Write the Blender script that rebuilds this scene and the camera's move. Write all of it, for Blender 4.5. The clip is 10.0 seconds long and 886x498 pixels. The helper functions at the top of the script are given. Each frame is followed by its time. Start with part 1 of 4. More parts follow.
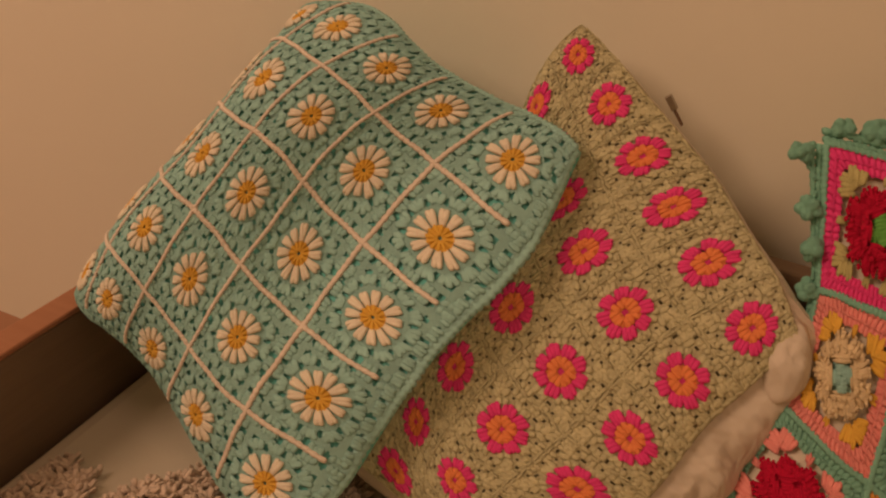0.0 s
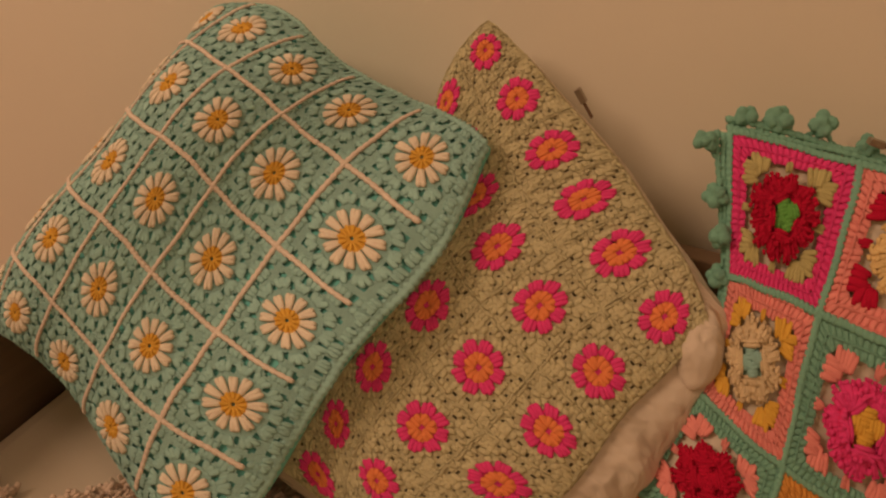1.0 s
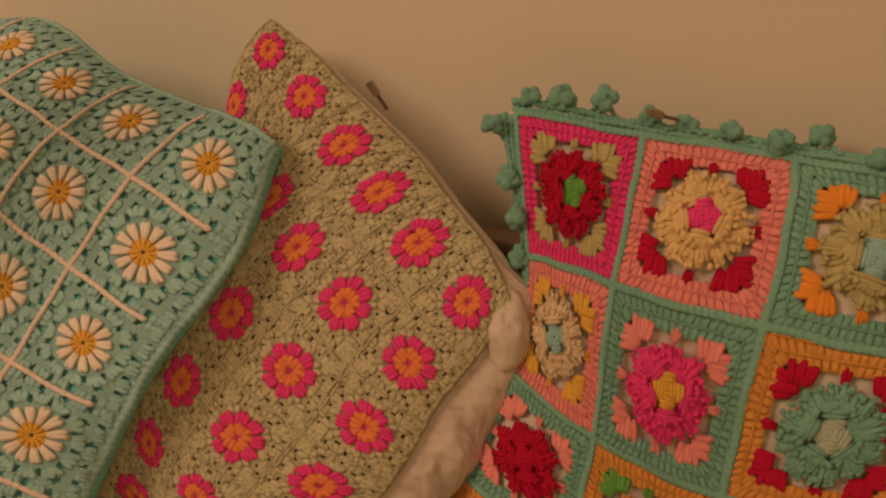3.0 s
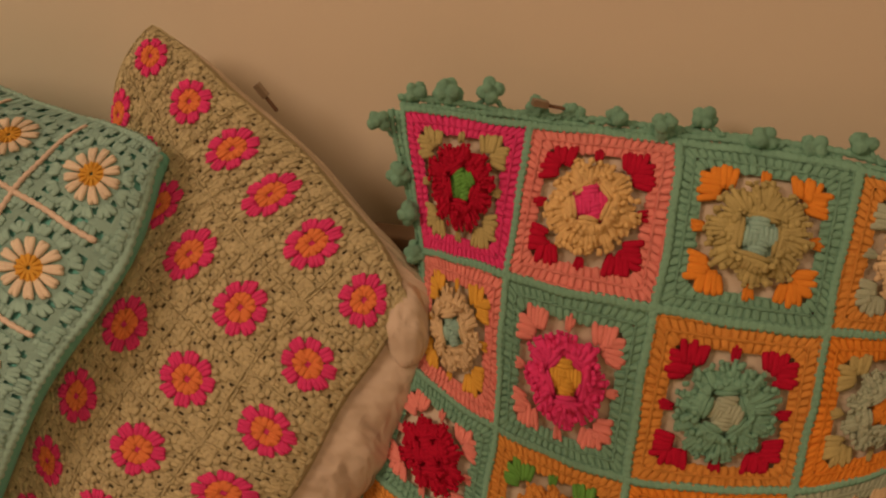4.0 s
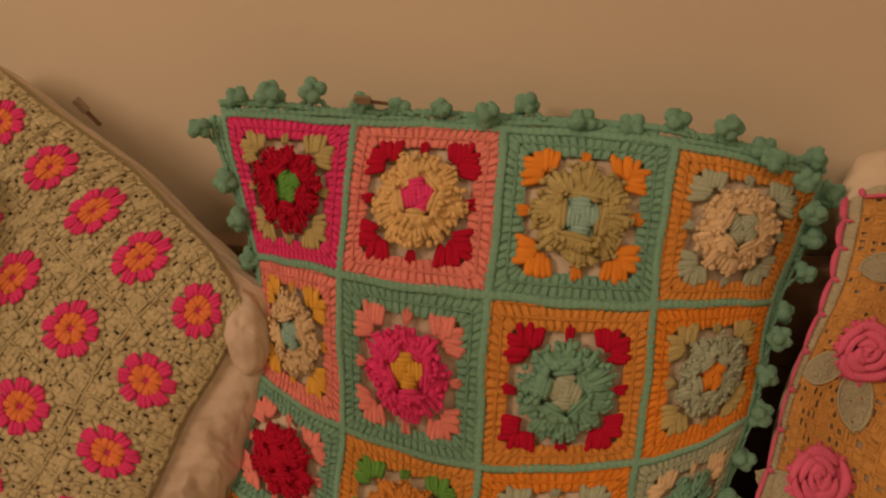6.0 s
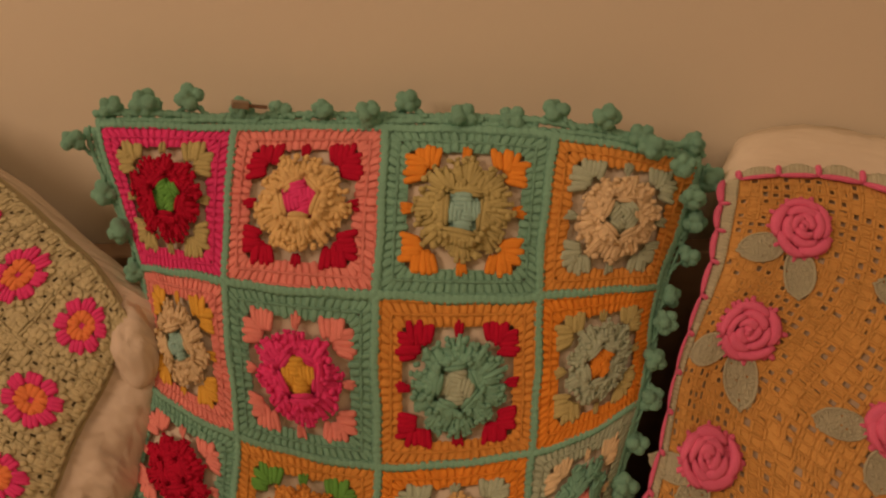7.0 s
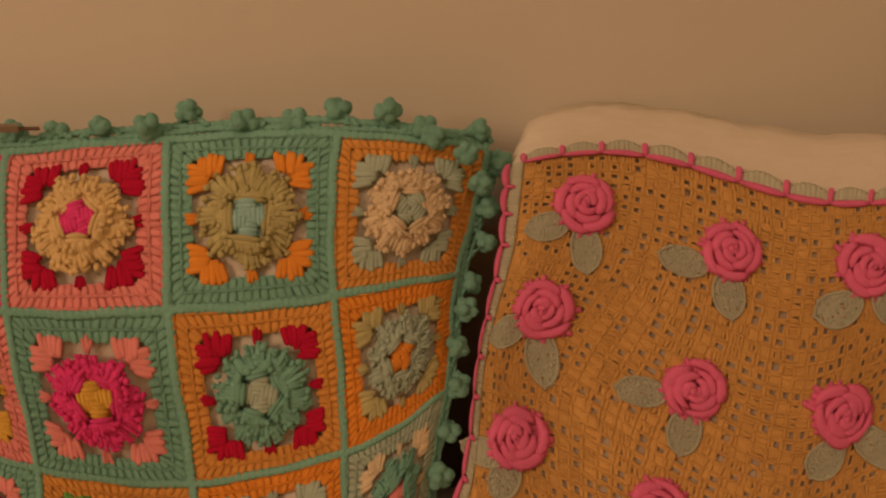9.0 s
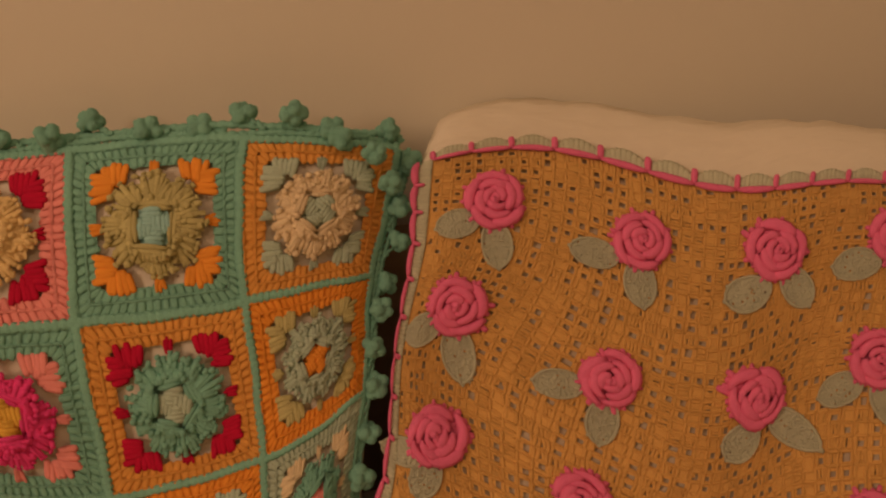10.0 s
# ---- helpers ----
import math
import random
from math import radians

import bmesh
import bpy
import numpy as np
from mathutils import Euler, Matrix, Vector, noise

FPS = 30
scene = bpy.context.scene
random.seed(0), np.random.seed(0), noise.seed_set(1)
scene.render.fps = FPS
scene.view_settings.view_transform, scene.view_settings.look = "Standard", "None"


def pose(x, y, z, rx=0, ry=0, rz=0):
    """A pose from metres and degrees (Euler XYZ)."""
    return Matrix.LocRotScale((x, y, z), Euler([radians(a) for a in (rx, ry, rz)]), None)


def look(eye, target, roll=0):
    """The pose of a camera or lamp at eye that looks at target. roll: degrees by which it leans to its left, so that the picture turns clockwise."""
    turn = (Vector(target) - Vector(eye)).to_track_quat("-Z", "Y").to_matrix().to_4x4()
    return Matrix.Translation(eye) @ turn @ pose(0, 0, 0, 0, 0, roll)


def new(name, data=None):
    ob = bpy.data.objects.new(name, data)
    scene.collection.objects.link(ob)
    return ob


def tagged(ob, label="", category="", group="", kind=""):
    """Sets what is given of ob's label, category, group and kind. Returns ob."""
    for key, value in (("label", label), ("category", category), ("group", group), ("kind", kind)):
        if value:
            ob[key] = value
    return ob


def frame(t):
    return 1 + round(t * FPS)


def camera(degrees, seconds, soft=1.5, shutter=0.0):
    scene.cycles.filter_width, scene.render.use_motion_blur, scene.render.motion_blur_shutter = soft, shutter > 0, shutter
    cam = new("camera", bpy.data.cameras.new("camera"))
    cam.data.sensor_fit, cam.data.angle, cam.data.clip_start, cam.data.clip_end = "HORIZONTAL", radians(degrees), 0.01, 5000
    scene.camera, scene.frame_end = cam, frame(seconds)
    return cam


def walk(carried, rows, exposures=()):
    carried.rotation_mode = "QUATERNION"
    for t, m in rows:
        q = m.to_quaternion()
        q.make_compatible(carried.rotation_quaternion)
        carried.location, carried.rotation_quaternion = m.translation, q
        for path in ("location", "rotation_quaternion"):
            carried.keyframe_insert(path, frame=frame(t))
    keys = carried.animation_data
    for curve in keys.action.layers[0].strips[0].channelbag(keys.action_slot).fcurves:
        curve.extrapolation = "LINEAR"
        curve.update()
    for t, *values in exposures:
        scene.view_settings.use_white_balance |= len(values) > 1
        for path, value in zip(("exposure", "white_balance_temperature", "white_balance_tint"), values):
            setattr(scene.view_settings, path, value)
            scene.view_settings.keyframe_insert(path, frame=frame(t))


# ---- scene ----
cam = camera(55.0, 10.0, soft=2.2)
PATH = [
    (0.0, (-0.1580, -0.5878, 0.6649), (-0.4235, 0.2514, 0.1902), 8.76),
    (0.5, (-0.1417, -0.5816, 0.6655), (-0.3873, 0.2659, 0.1949), 8.42),
    (1.0, (-0.1238, -0.5739, 0.6679), (-0.3512, 0.2793, 0.1984), 7.96),
    (1.5, (-0.0997, -0.5662, 0.6695), (-0.3045, 0.2943, 0.2030), 7.18),
    (2.0, (-0.0786, -0.5609, 0.6695), (-0.2641, 0.3064, 0.2076), 6.53),
    (2.5, (-0.0605, -0.5528, 0.6730), (-0.2279, 0.3159, 0.2067), 6.03),
    (4.0, (0.0117, -0.5367, 0.6798), (-0.0934, 0.3413, 0.2129), 3.66),
    (4.5, (0.0294, -0.5359, 0.6776), (-0.0610, 0.3461, 0.2152), 3.06),
    (5.0, (0.0476, -0.5338, 0.6780), (-0.0278, 0.3500, 0.2162), 2.50),
    (5.5, (0.0682, -0.5318, 0.6786), (0.0098, 0.3535, 0.2172), 1.85),
    (7.0, (0.1412, -0.5268, 0.6816), (0.1471, 0.3577, 0.2150), -0.27),
    (7.5, (0.1738, -0.5280, 0.6798), (0.2070, 0.3565, 0.2143), -1.21),
    (8.0, (0.1969, -0.5293, 0.6785), (0.2471, 0.3544, 0.2131), -1.91),
    (8.5, (0.2144, -0.5297, 0.6793), (0.2810, 0.3511, 0.2106), -2.45),
    (9.0, (0.2376, -0.5323, 0.6777), (0.3228, 0.3469, 0.2088), -3.13),
    (9.5, (0.2575, -0.5351, 0.6751), (0.3624, 0.3422, 0.2068), -3.76),
    (10.0, (0.2755, -0.5380, 0.6741), (0.3991, 0.3360, 0.2042), -4.24),
]
EXPOSURES = [(0.0, -0.36), (2.0, -0.36), (4.0, -0.38), (4.6, -0.31), (5.5, -0.39), (7.0, -0.36), (10.0, -0.39)]
walk(cam, [(t, look(eye, target, roll)) for t, eye, target, roll in PATH], EXPOSURES)

# ---- light: one warm room lamp behind and left of the camera, an added fill overhead, and what the room sends back ----
world = bpy.data.worlds.new("world")
world.use_nodes = True
world.node_tree.nodes["Background"].inputs["Color"].default_value = (1.0, 0.6, 0.34, 1)
world.node_tree.nodes["Background"].inputs["Strength"].default_value = 0.02
scene.world = world


def area_lamp(name, eye, target, size, watts, colour):
    data = bpy.data.lights.new(name, "AREA")
    data.shape, data.size, data.energy, data.color = "DISK", size, watts, colour
    ob = new(name, data)
    ob.matrix_world = look(eye, target)
    return ob


WARM = (1.0, 0.62, 0.42)
area_lamp("room_lamp", (-1.75, -1.35, 1.8), (-0.2, 0.0, 0.35), 0.9, 30.5, WARM)
# added fill without a fixture, lifts the upper wall and softens the shade
area_lamp("overhead_fill", (0.5, -1.1, 2.4), (0.3, -0.1, 0.3), 0.8, 8.0, WARM)


# ---- materials ----
def material(name, rough=0.9, sheen=0.0):
    mat = bpy.data.materials.new(name)
    mat.use_nodes = True
    bsdf = mat.node_tree.nodes["Principled BSDF"]
    bsdf.inputs["Roughness"].default_value = rough
    bsdf.inputs["Specular IOR Level"].default_value = 0.2
    if sheen:
        bsdf.inputs["Sheen Weight"].default_value = sheen
        bsdf.inputs["Sheen Roughness"].default_value = 0.6
    return mat, mat.node_tree.nodes, mat.node_tree.links, bsdf


def yarn(name, colour, twist=8.0):
    """Plied cotton yarn: fibres that wind round the strand, uneven dye, a little fuzz."""
    mat, nodes, links, bsdf = material(name, 1.0)
    uv = nodes.new("ShaderNodeUVMap")
    wave = nodes.new("ShaderNodeTexWave")
    wave.bands_direction = "DIAGONAL"
    wave.inputs["Scale"].default_value = twist
    wave.inputs["Distortion"].default_value = 1.5
    wave.inputs["Detail"].default_value = 2
    links.new(uv.outputs["UV"], wave.inputs["Vector"])
    coord = nodes.new("ShaderNodeTexCoord")
    fine, broad = nodes.new("ShaderNodeTexNoise"), nodes.new("ShaderNodeTexNoise")
    fine.inputs["Scale"].default_value, fine.inputs["Detail"].default_value = 1100, 5
    broad.inputs["Scale"].default_value, broad.inputs["Detail"].default_value = 60, 3
    for n in (fine, broad):
        links.new(coord.outputs["Object"], n.inputs["Vector"])
    geo = nodes.new("ShaderNodeNewGeometry")
    add = nodes.new("ShaderNodeMath")
    add.operation = "MULTIPLY_ADD"
    add.inputs[1].default_value = 0.35
    links.new(geo.outputs["Random Per Island"], add.inputs[0])
    links.new(broad.outputs["Fac"], add.inputs[2])
    ramp = nodes.new("ShaderNodeMapRange")
    ramp.inputs["From Min"].default_value, ramp.inputs["From Max"].default_value = 0.35, 1.0
    ramp.inputs["To Min"].default_value, ramp.inputs["To Max"].default_value = 0.92, 1.10
    links.new(add.outputs[0], ramp.inputs["Value"])
    mix = nodes.new("ShaderNodeMix")
    mix.data_type, mix.blend_type = "RGBA", "MULTIPLY"
    mix.inputs["Factor"].default_value = 1.0
    mix.inputs["A"].default_value = (*colour, 1)
    links.new(ramp.outputs["Result"], mix.inputs["B"])
    fibre = nodes.new("ShaderNodeMath")
    fibre.operation = "MULTIPLY_ADD"
    fibre.inputs[1].default_value = 0.45
    links.new(wave.outputs["Fac"], fibre.inputs[0])
    links.new(fine.outputs["Fac"], fibre.inputs[2])
    shade = nodes.new("ShaderNodeMapRange")
    shade.inputs["From Min"].default_value, shade.inputs["From Max"].default_value = 0.35, 1.05
    shade.inputs["To Min"].default_value, shade.inputs["To Max"].default_value = 0.92, 1.26
    links.new(fibre.outputs[0], shade.inputs["Value"])
    spun = nodes.new("ShaderNodeMix")
    spun.data_type, spun.blend_type = "RGBA", "MULTIPLY"
    spun.inputs["Factor"].default_value = 1.0
    links.new(mix.outputs["Result"], spun.inputs["A"])
    links.new(shade.outputs["Result"], spun.inputs["B"])
    links.new(spun.outputs["Result"], bsdf.inputs["Base Color"])
    summed = nodes.new("ShaderNodeMath")
    summed.operation = "MULTIPLY_ADD"
    summed.inputs[1].default_value = 0.9
    links.new(fine.outputs["Fac"], summed.inputs[0])
    links.new(wave.outputs["Fac"], summed.inputs[2])
    bump = nodes.new("ShaderNodeBump")
    bump.inputs["Strength"].default_value, bump.inputs["Distance"].default_value = 0.65, 0.00066
    links.new(summed.outputs[0], bump.inputs["Height"])
    links.new(bump.outputs["Normal"], bsdf.inputs["Normal"])
    return mat


def surface(name, colour, dark, scale, rough, bump_scale, bump_distance, stretch=(1, 1, 1)):
    """A plain surface with broad and fine variation and a fine relief."""
    mat, nodes, links, bsdf = material(name, rough)
    coord, mapping = nodes.new("ShaderNodeTexCoord"), nodes.new("ShaderNodeMapping")
    mapping.inputs["Scale"].default_value = stretch
    links.new(coord.outputs["Object"], mapping.inputs["Vector"])
    broad, fine = nodes.new("ShaderNodeTexNoise"), nodes.new("ShaderNodeTexNoise")
    broad.inputs["Scale"].default_value, broad.inputs["Detail"].default_value = scale, 5
    fine.inputs["Scale"].default_value, fine.inputs["Detail"].default_value = bump_scale, 4
    mix = nodes.new("ShaderNodeMix")
    mix.data_type = "RGBA"
    mix.inputs["A"].default_value, mix.inputs["B"].default_value = (*dark, 1), (*colour, 1)
    for n in (broad, fine):
        links.new(mapping.outputs["Vector"], n.inputs["Vector"])
    links.new(broad.outputs["Fac"], mix.inputs["Factor"])
    links.new(mix.outputs["Result"], bsdf.inputs["Base Color"])
    bump = nodes.new("ShaderNodeBump")
    bump.inputs["Strength"].default_value, bump.inputs["Distance"].default_value = 0.4, bump_distance
    links.new(fine.outputs["Fac"], bump.inputs["Height"])
    links.new(bump.outputs["Normal"], bsdf.inputs["Normal"])
    return mat


WALL = surface("wall_paint", (0.80, 0.768, 0.624), (0.758, 0.718, 0.576), 3, 0.75, 90, 0.0006)
FLOOR = surface("red_floor", (0.42, 0.22, 0.13), (0.33, 0.17, 0.10), 6, 0.5, 60, 0.0005)
CEILING = surface("ceiling_paint", (0.78, 0.74, 0.66), (0.74, 0.70, 0.62), 3, 0.85, 60, 0.0005)
# one frame wood in two tones: shade on the faces, light on the top
SHADED_WOOD = surface("shaded_brown_wood", (0.25, 0.175, 0.11), (0.18, 0.12, 0.075), 9, 0.5, 40, 0.0005, (1, 1, 14))
LIT_WOOD = surface("lit_red_brown_wood", (0.42, 0.20, 0.11), (0.32, 0.14, 0.075), 9, 0.5, 40, 0.0005, (1, 14, 1))
SHEET = surface("cream_sheet", (0.66, 0.60, 0.47), (0.60, 0.53, 0.40), 14, 0.9, 700, 0.0005)
INSERT = surface("cream_cotton", (0.82, 0.76, 0.60), (0.76, 0.69, 0.53), 22, 0.9, 900, 0.0004)
# the same cream cotton, creased deeper and darkened for its low, shaded position
SHADED_CREASED = surface("shaded_creased_cotton", (0.74, 0.66, 0.53), (0.66, 0.58, 0.45), 22, 0.9, 900, 0.0004)
LINING_TEAL = surface("teal_lining", (0.2, 0.64, 0.56), (0.16, 0.56, 0.5), 30, 0.9, 900, 0.0004)
LINING_SAGE = surface("sage_backing", (0.50, 0.45, 0.27), (0.40, 0.36, 0.21), 30, 0.9, 900, 0.0004)
LINING_ORANGE = surface("grey_cotton", (0.88, 0.77, 0.58), (0.54, 0.40, 0.26), 14, 0.9, 900, 0.0004)
for cotton, depth in ((INSERT, 0.006), (SHADED_CREASED, 0.026)):
    nodes, links = cotton.node_tree.nodes, cotton.node_tree.links
    first = next(n for n in nodes if n.type == "BUMP")
    fold_coord, fold_map, folds, crease = nodes.new("ShaderNodeTexCoord"), nodes.new("ShaderNodeMapping"), nodes.new("ShaderNodeTexNoise"), nodes.new("ShaderNodeBump")
    fold_map.inputs["Rotation"].default_value, fold_map.inputs["Scale"].default_value = (0.3, 0.5, 0.7), (1, 3.2, 1)
    folds.inputs["Scale"].default_value, folds.inputs["Detail"].default_value = 22, 2
    links.new(fold_coord.outputs["Object"], fold_map.inputs["Vector"])
    links.new(fold_map.outputs["Vector"], folds.inputs["Vector"])
    links.new(folds.outputs["Fac"], crease.inputs["Height"])
    crease.inputs["Strength"].default_value, crease.inputs["Distance"].default_value = 0.7, depth
    links.new(crease.outputs["Normal"], first.inputs["Normal"])
METAL = surface("zip_metal", (0.45, 0.40, 0.33), (0.30, 0.26, 0.20), 60, 0.35, 300, 0.0002)
METAL.node_tree.nodes["Principled BSDF"].inputs["Metallic"].default_value = 0.9
ZIP = surface("zip_tape", (0.20, 0.13, 0.08), (0.13, 0.08, 0.05), 60, 0.8, 500, 0.0003)

TEAL = yarn("teal_yarn", (0.37, 0.65, 0.58))
CREAM = yarn("cream_yarn", (0.9, 0.8, 0.66))
WHITE = yarn("white_yarn", (0.93, 0.86, 0.67))
YELLOW = yarn("yellow_yarn", (0.93, 0.55, 0.09))
SAGE = yarn("sage_yarn", (0.69, 0.65, 0.39))
PINK = yarn("hot_pink_yarn", (0.97, 0.075, 0.30))
ORANGE = yarn("orange_yarn", (1.0, 0.31, 0.11))
GREEN = yarn("sea_green_yarn", (0.24, 0.52, 0.39))
RED = yarn("red_yarn", (0.58, 0.01, 0.05))
SALMON = yarn("salmon_yarn", (1.0, 0.36, 0.32))
MUSTARD = yarn("mustard_yarn", (0.84, 0.4, 0.09))
TANGERINE = yarn("tangerine_yarn", (0.95, 0.36, 0.05))
BUTTER = yarn("butter_yarn", (0.92, 0.68, 0.3))
OLIVE = yarn("olive_yarn", (0.58, 0.53, 0.23))
LIME = yarn("grass_green_yarn", (0.17, 0.48, 0.1))
ECRU = yarn("ecru_yarn", (0.88, 0.72, 0.44))
MINT = yarn("mint_yarn", (0.49, 0.61, 0.46))
ROSE = yarn("rose_yarn", (0.9, 0.19, 0.36))
LEAF = yarn("leaf_yarn", (0.62, 0.64, 0.46))
AMBER = yarn("amber_yarn", (0.88, 0.51, 0.155))
RUG_YARN = yarn("beige_shag", (0.80, 0.66, 0.52))


# ---- building blocks ----
def part(name, verts, faces, mat, parent=None, label="", uvs=None, smooth=True):
    """Links a mesh as ONE object, under its thing or part if given."""
    mesh = bpy.data.meshes.new(name)
    mesh.from_pydata([tuple(v) for v in verts], [], [tuple(f) for f in faces])
    mesh.materials.append(mat)
    if smooth:
        mesh.polygons.foreach_set("use_smooth", [True] * len(mesh.polygons))
    if uvs is not None:
        layer = mesh.uv_layers.new(name="UVMap")
        index = np.zeros(len(mesh.loops), dtype=np.int32)
        mesh.loops.foreach_get("vertex_index", index)
        layer.data.foreach_set("uv", np.asarray(uvs, dtype=np.float32)[index].ravel())
    ob = new(name, mesh)
    ob.parent = parent
    if label:
        tagged(ob, label)
    return ob


def box(name, lo, hi, mat, parent=None, label="", bevel=0.003):
    bm = bmesh.new()
    bmesh.ops.create_cube(bm, size=1)
    lo, hi = Vector(lo), Vector(hi)
    for v in bm.verts:
        v.co = Vector([(lo[i] + hi[i]) / 2 + v.co[i] * (hi[i] - lo[i]) for i in range(3)])
    if bevel:
        bmesh.ops.bevel(bm, geom=bm.edges[:], offset=bevel, segments=3, affect="EDGES", profile=0.5)
    mesh = bpy.data.meshes.new(name)
    bm.to_mesh(mesh)
    bm.free()
    mesh.materials.append(mat)
    ob = new(name, mesh)
    ob.parent = parent
    if label:
        tagged(ob, label)
    return ob


def thing(name, label, category, group=""):
    return tagged(new(name), label, category, group)


KNOTS = np.linspace(-1, 1, 5)


def spline_matrix():
    a, b = np.eye(5), np.zeros((5, 5))
    for i in (1, 2, 3):
        a[i, i - 1:i + 2] = (1, 4, 1)
        b[i, i - 1:i + 2] = np.array((1, -2, 1)) * 24.0
    return np.linalg.solve(a, b)


CURVING = spline_matrix()


def weights(x):
    """Natural cubic spline weights of five knots at x; straight on past the ends."""
    inside = np.clip(x, -1, 1)
    if np.any(np.abs(x) > 1):
        slope = (weights(inside) - weights(inside * 0.96)) / 0.04
        return weights(inside) + slope * np.abs(x - inside)[:, None]
    i = np.clip(np.floor((inside + 1) * 2).astype(int), 0, 3)
    a = (KNOTS[i + 1] - inside) * 2
    b = 1 - a
    w = np.zeros((len(x), 5))
    n = np.arange(len(x))
    w[n, i] += a
    w[n, i + 1] += b
    w += ((a ** 3 - a)[:, None] * CURVING[i] + (b ** 3 - b)[:, None] * CURVING[i + 1]) / 24
    return w


class Face:
    """The front of a cushion: a soft sheet over a net of five by five knots; s runs along its rows, t down its columns."""

    def __init__(self, net, corner=0.0):
        self.net, self.corner = np.array(net, float), corner
        mid = self.net[2, 2]
        across, down = self.net[2, 4] - self.net[2, 0], self.net[4, 2] - self.net[0, 2]
        n = np.cross(down, across)
        self.out = n / np.linalg.norm(n)
        if self.out[1] > 0:
            self.out = -self.out
        self.mid = mid

    def at(self, s, t):
        ws, wt = weights(np.asarray(s, float)), weights(np.asarray(t, float))
        return np.einsum("ni,nj,ijk->nk", wt, ws, self.net)

    def lift(self, s, t, h):
        s, t = np.asarray(s, float), np.asarray(t, float)
        if self.corner:
            pull = 1 - self.corner * (np.clip((np.abs(s) - 0.6) / 0.4, 0, 1) * np.clip((np.abs(t) - 0.6) / 0.4, 0, 1)) ** 1.5
            s, t = s * pull, t * pull
        p = self.at(s, t)
        e = 0.04
        ds, dt = self.at(np.clip(s + e, -1, 1), t) - self.at(np.clip(s - e, -1, 1), t), self.at(s, np.clip(t + e, -1, 1)) - self.at(s, np.clip(t - e, -1, 1))
        n = np.cross(ds, dt)
        n /= np.maximum(np.linalg.norm(n, axis=1), 1e-9)[:, None]
        n[np.einsum("nk,k->n", n, self.out) < 0] *= -1
        n = n + 0.35 * self.out
        n /= np.linalg.norm(n, axis=1)[:, None]
        # past the rim the sheet turns back
        over = np.maximum(np.abs(s) - 1, 0) + np.maximum(np.abs(t) - 1, 0)
        edge = np.clip((np.abs(s) - 0.86) / 0.14, 0, 1) ** 2 + np.clip((np.abs(t) - 0.86) / 0.14, 0, 1) ** 2
        return p + n * np.asarray(h)[:, None] - self.out * (over * 0.03 + edge * 0.008)[:, None]


RINGS = np.array([-1.0, -0.72, 0.0, 0.72, 1.0])
GIRTH = np.array([0.48, 0.90, 1.0, 0.92, 0.58])
SIDES = 6


TUBE = np.array([0.45, 0.85, 1.0, 1.0, 1.0, 0.85, 0.45])


def tube_cells(rings):
    cells = []
    for k in range(rings - 1):
        for j in range(SIDES):
            i = (j + 1) % SIDES
            cells.append((k * SIDES + j, k * SIDES + i, (k + 1) * SIDES + i, (k + 1) * SIDES + j))
    cells.append(tuple(range(SIDES - 1, -1, -1)))
    cells.append(tuple((rings - 1) * SIDES + j for j in range(SIDES)))
    return cells


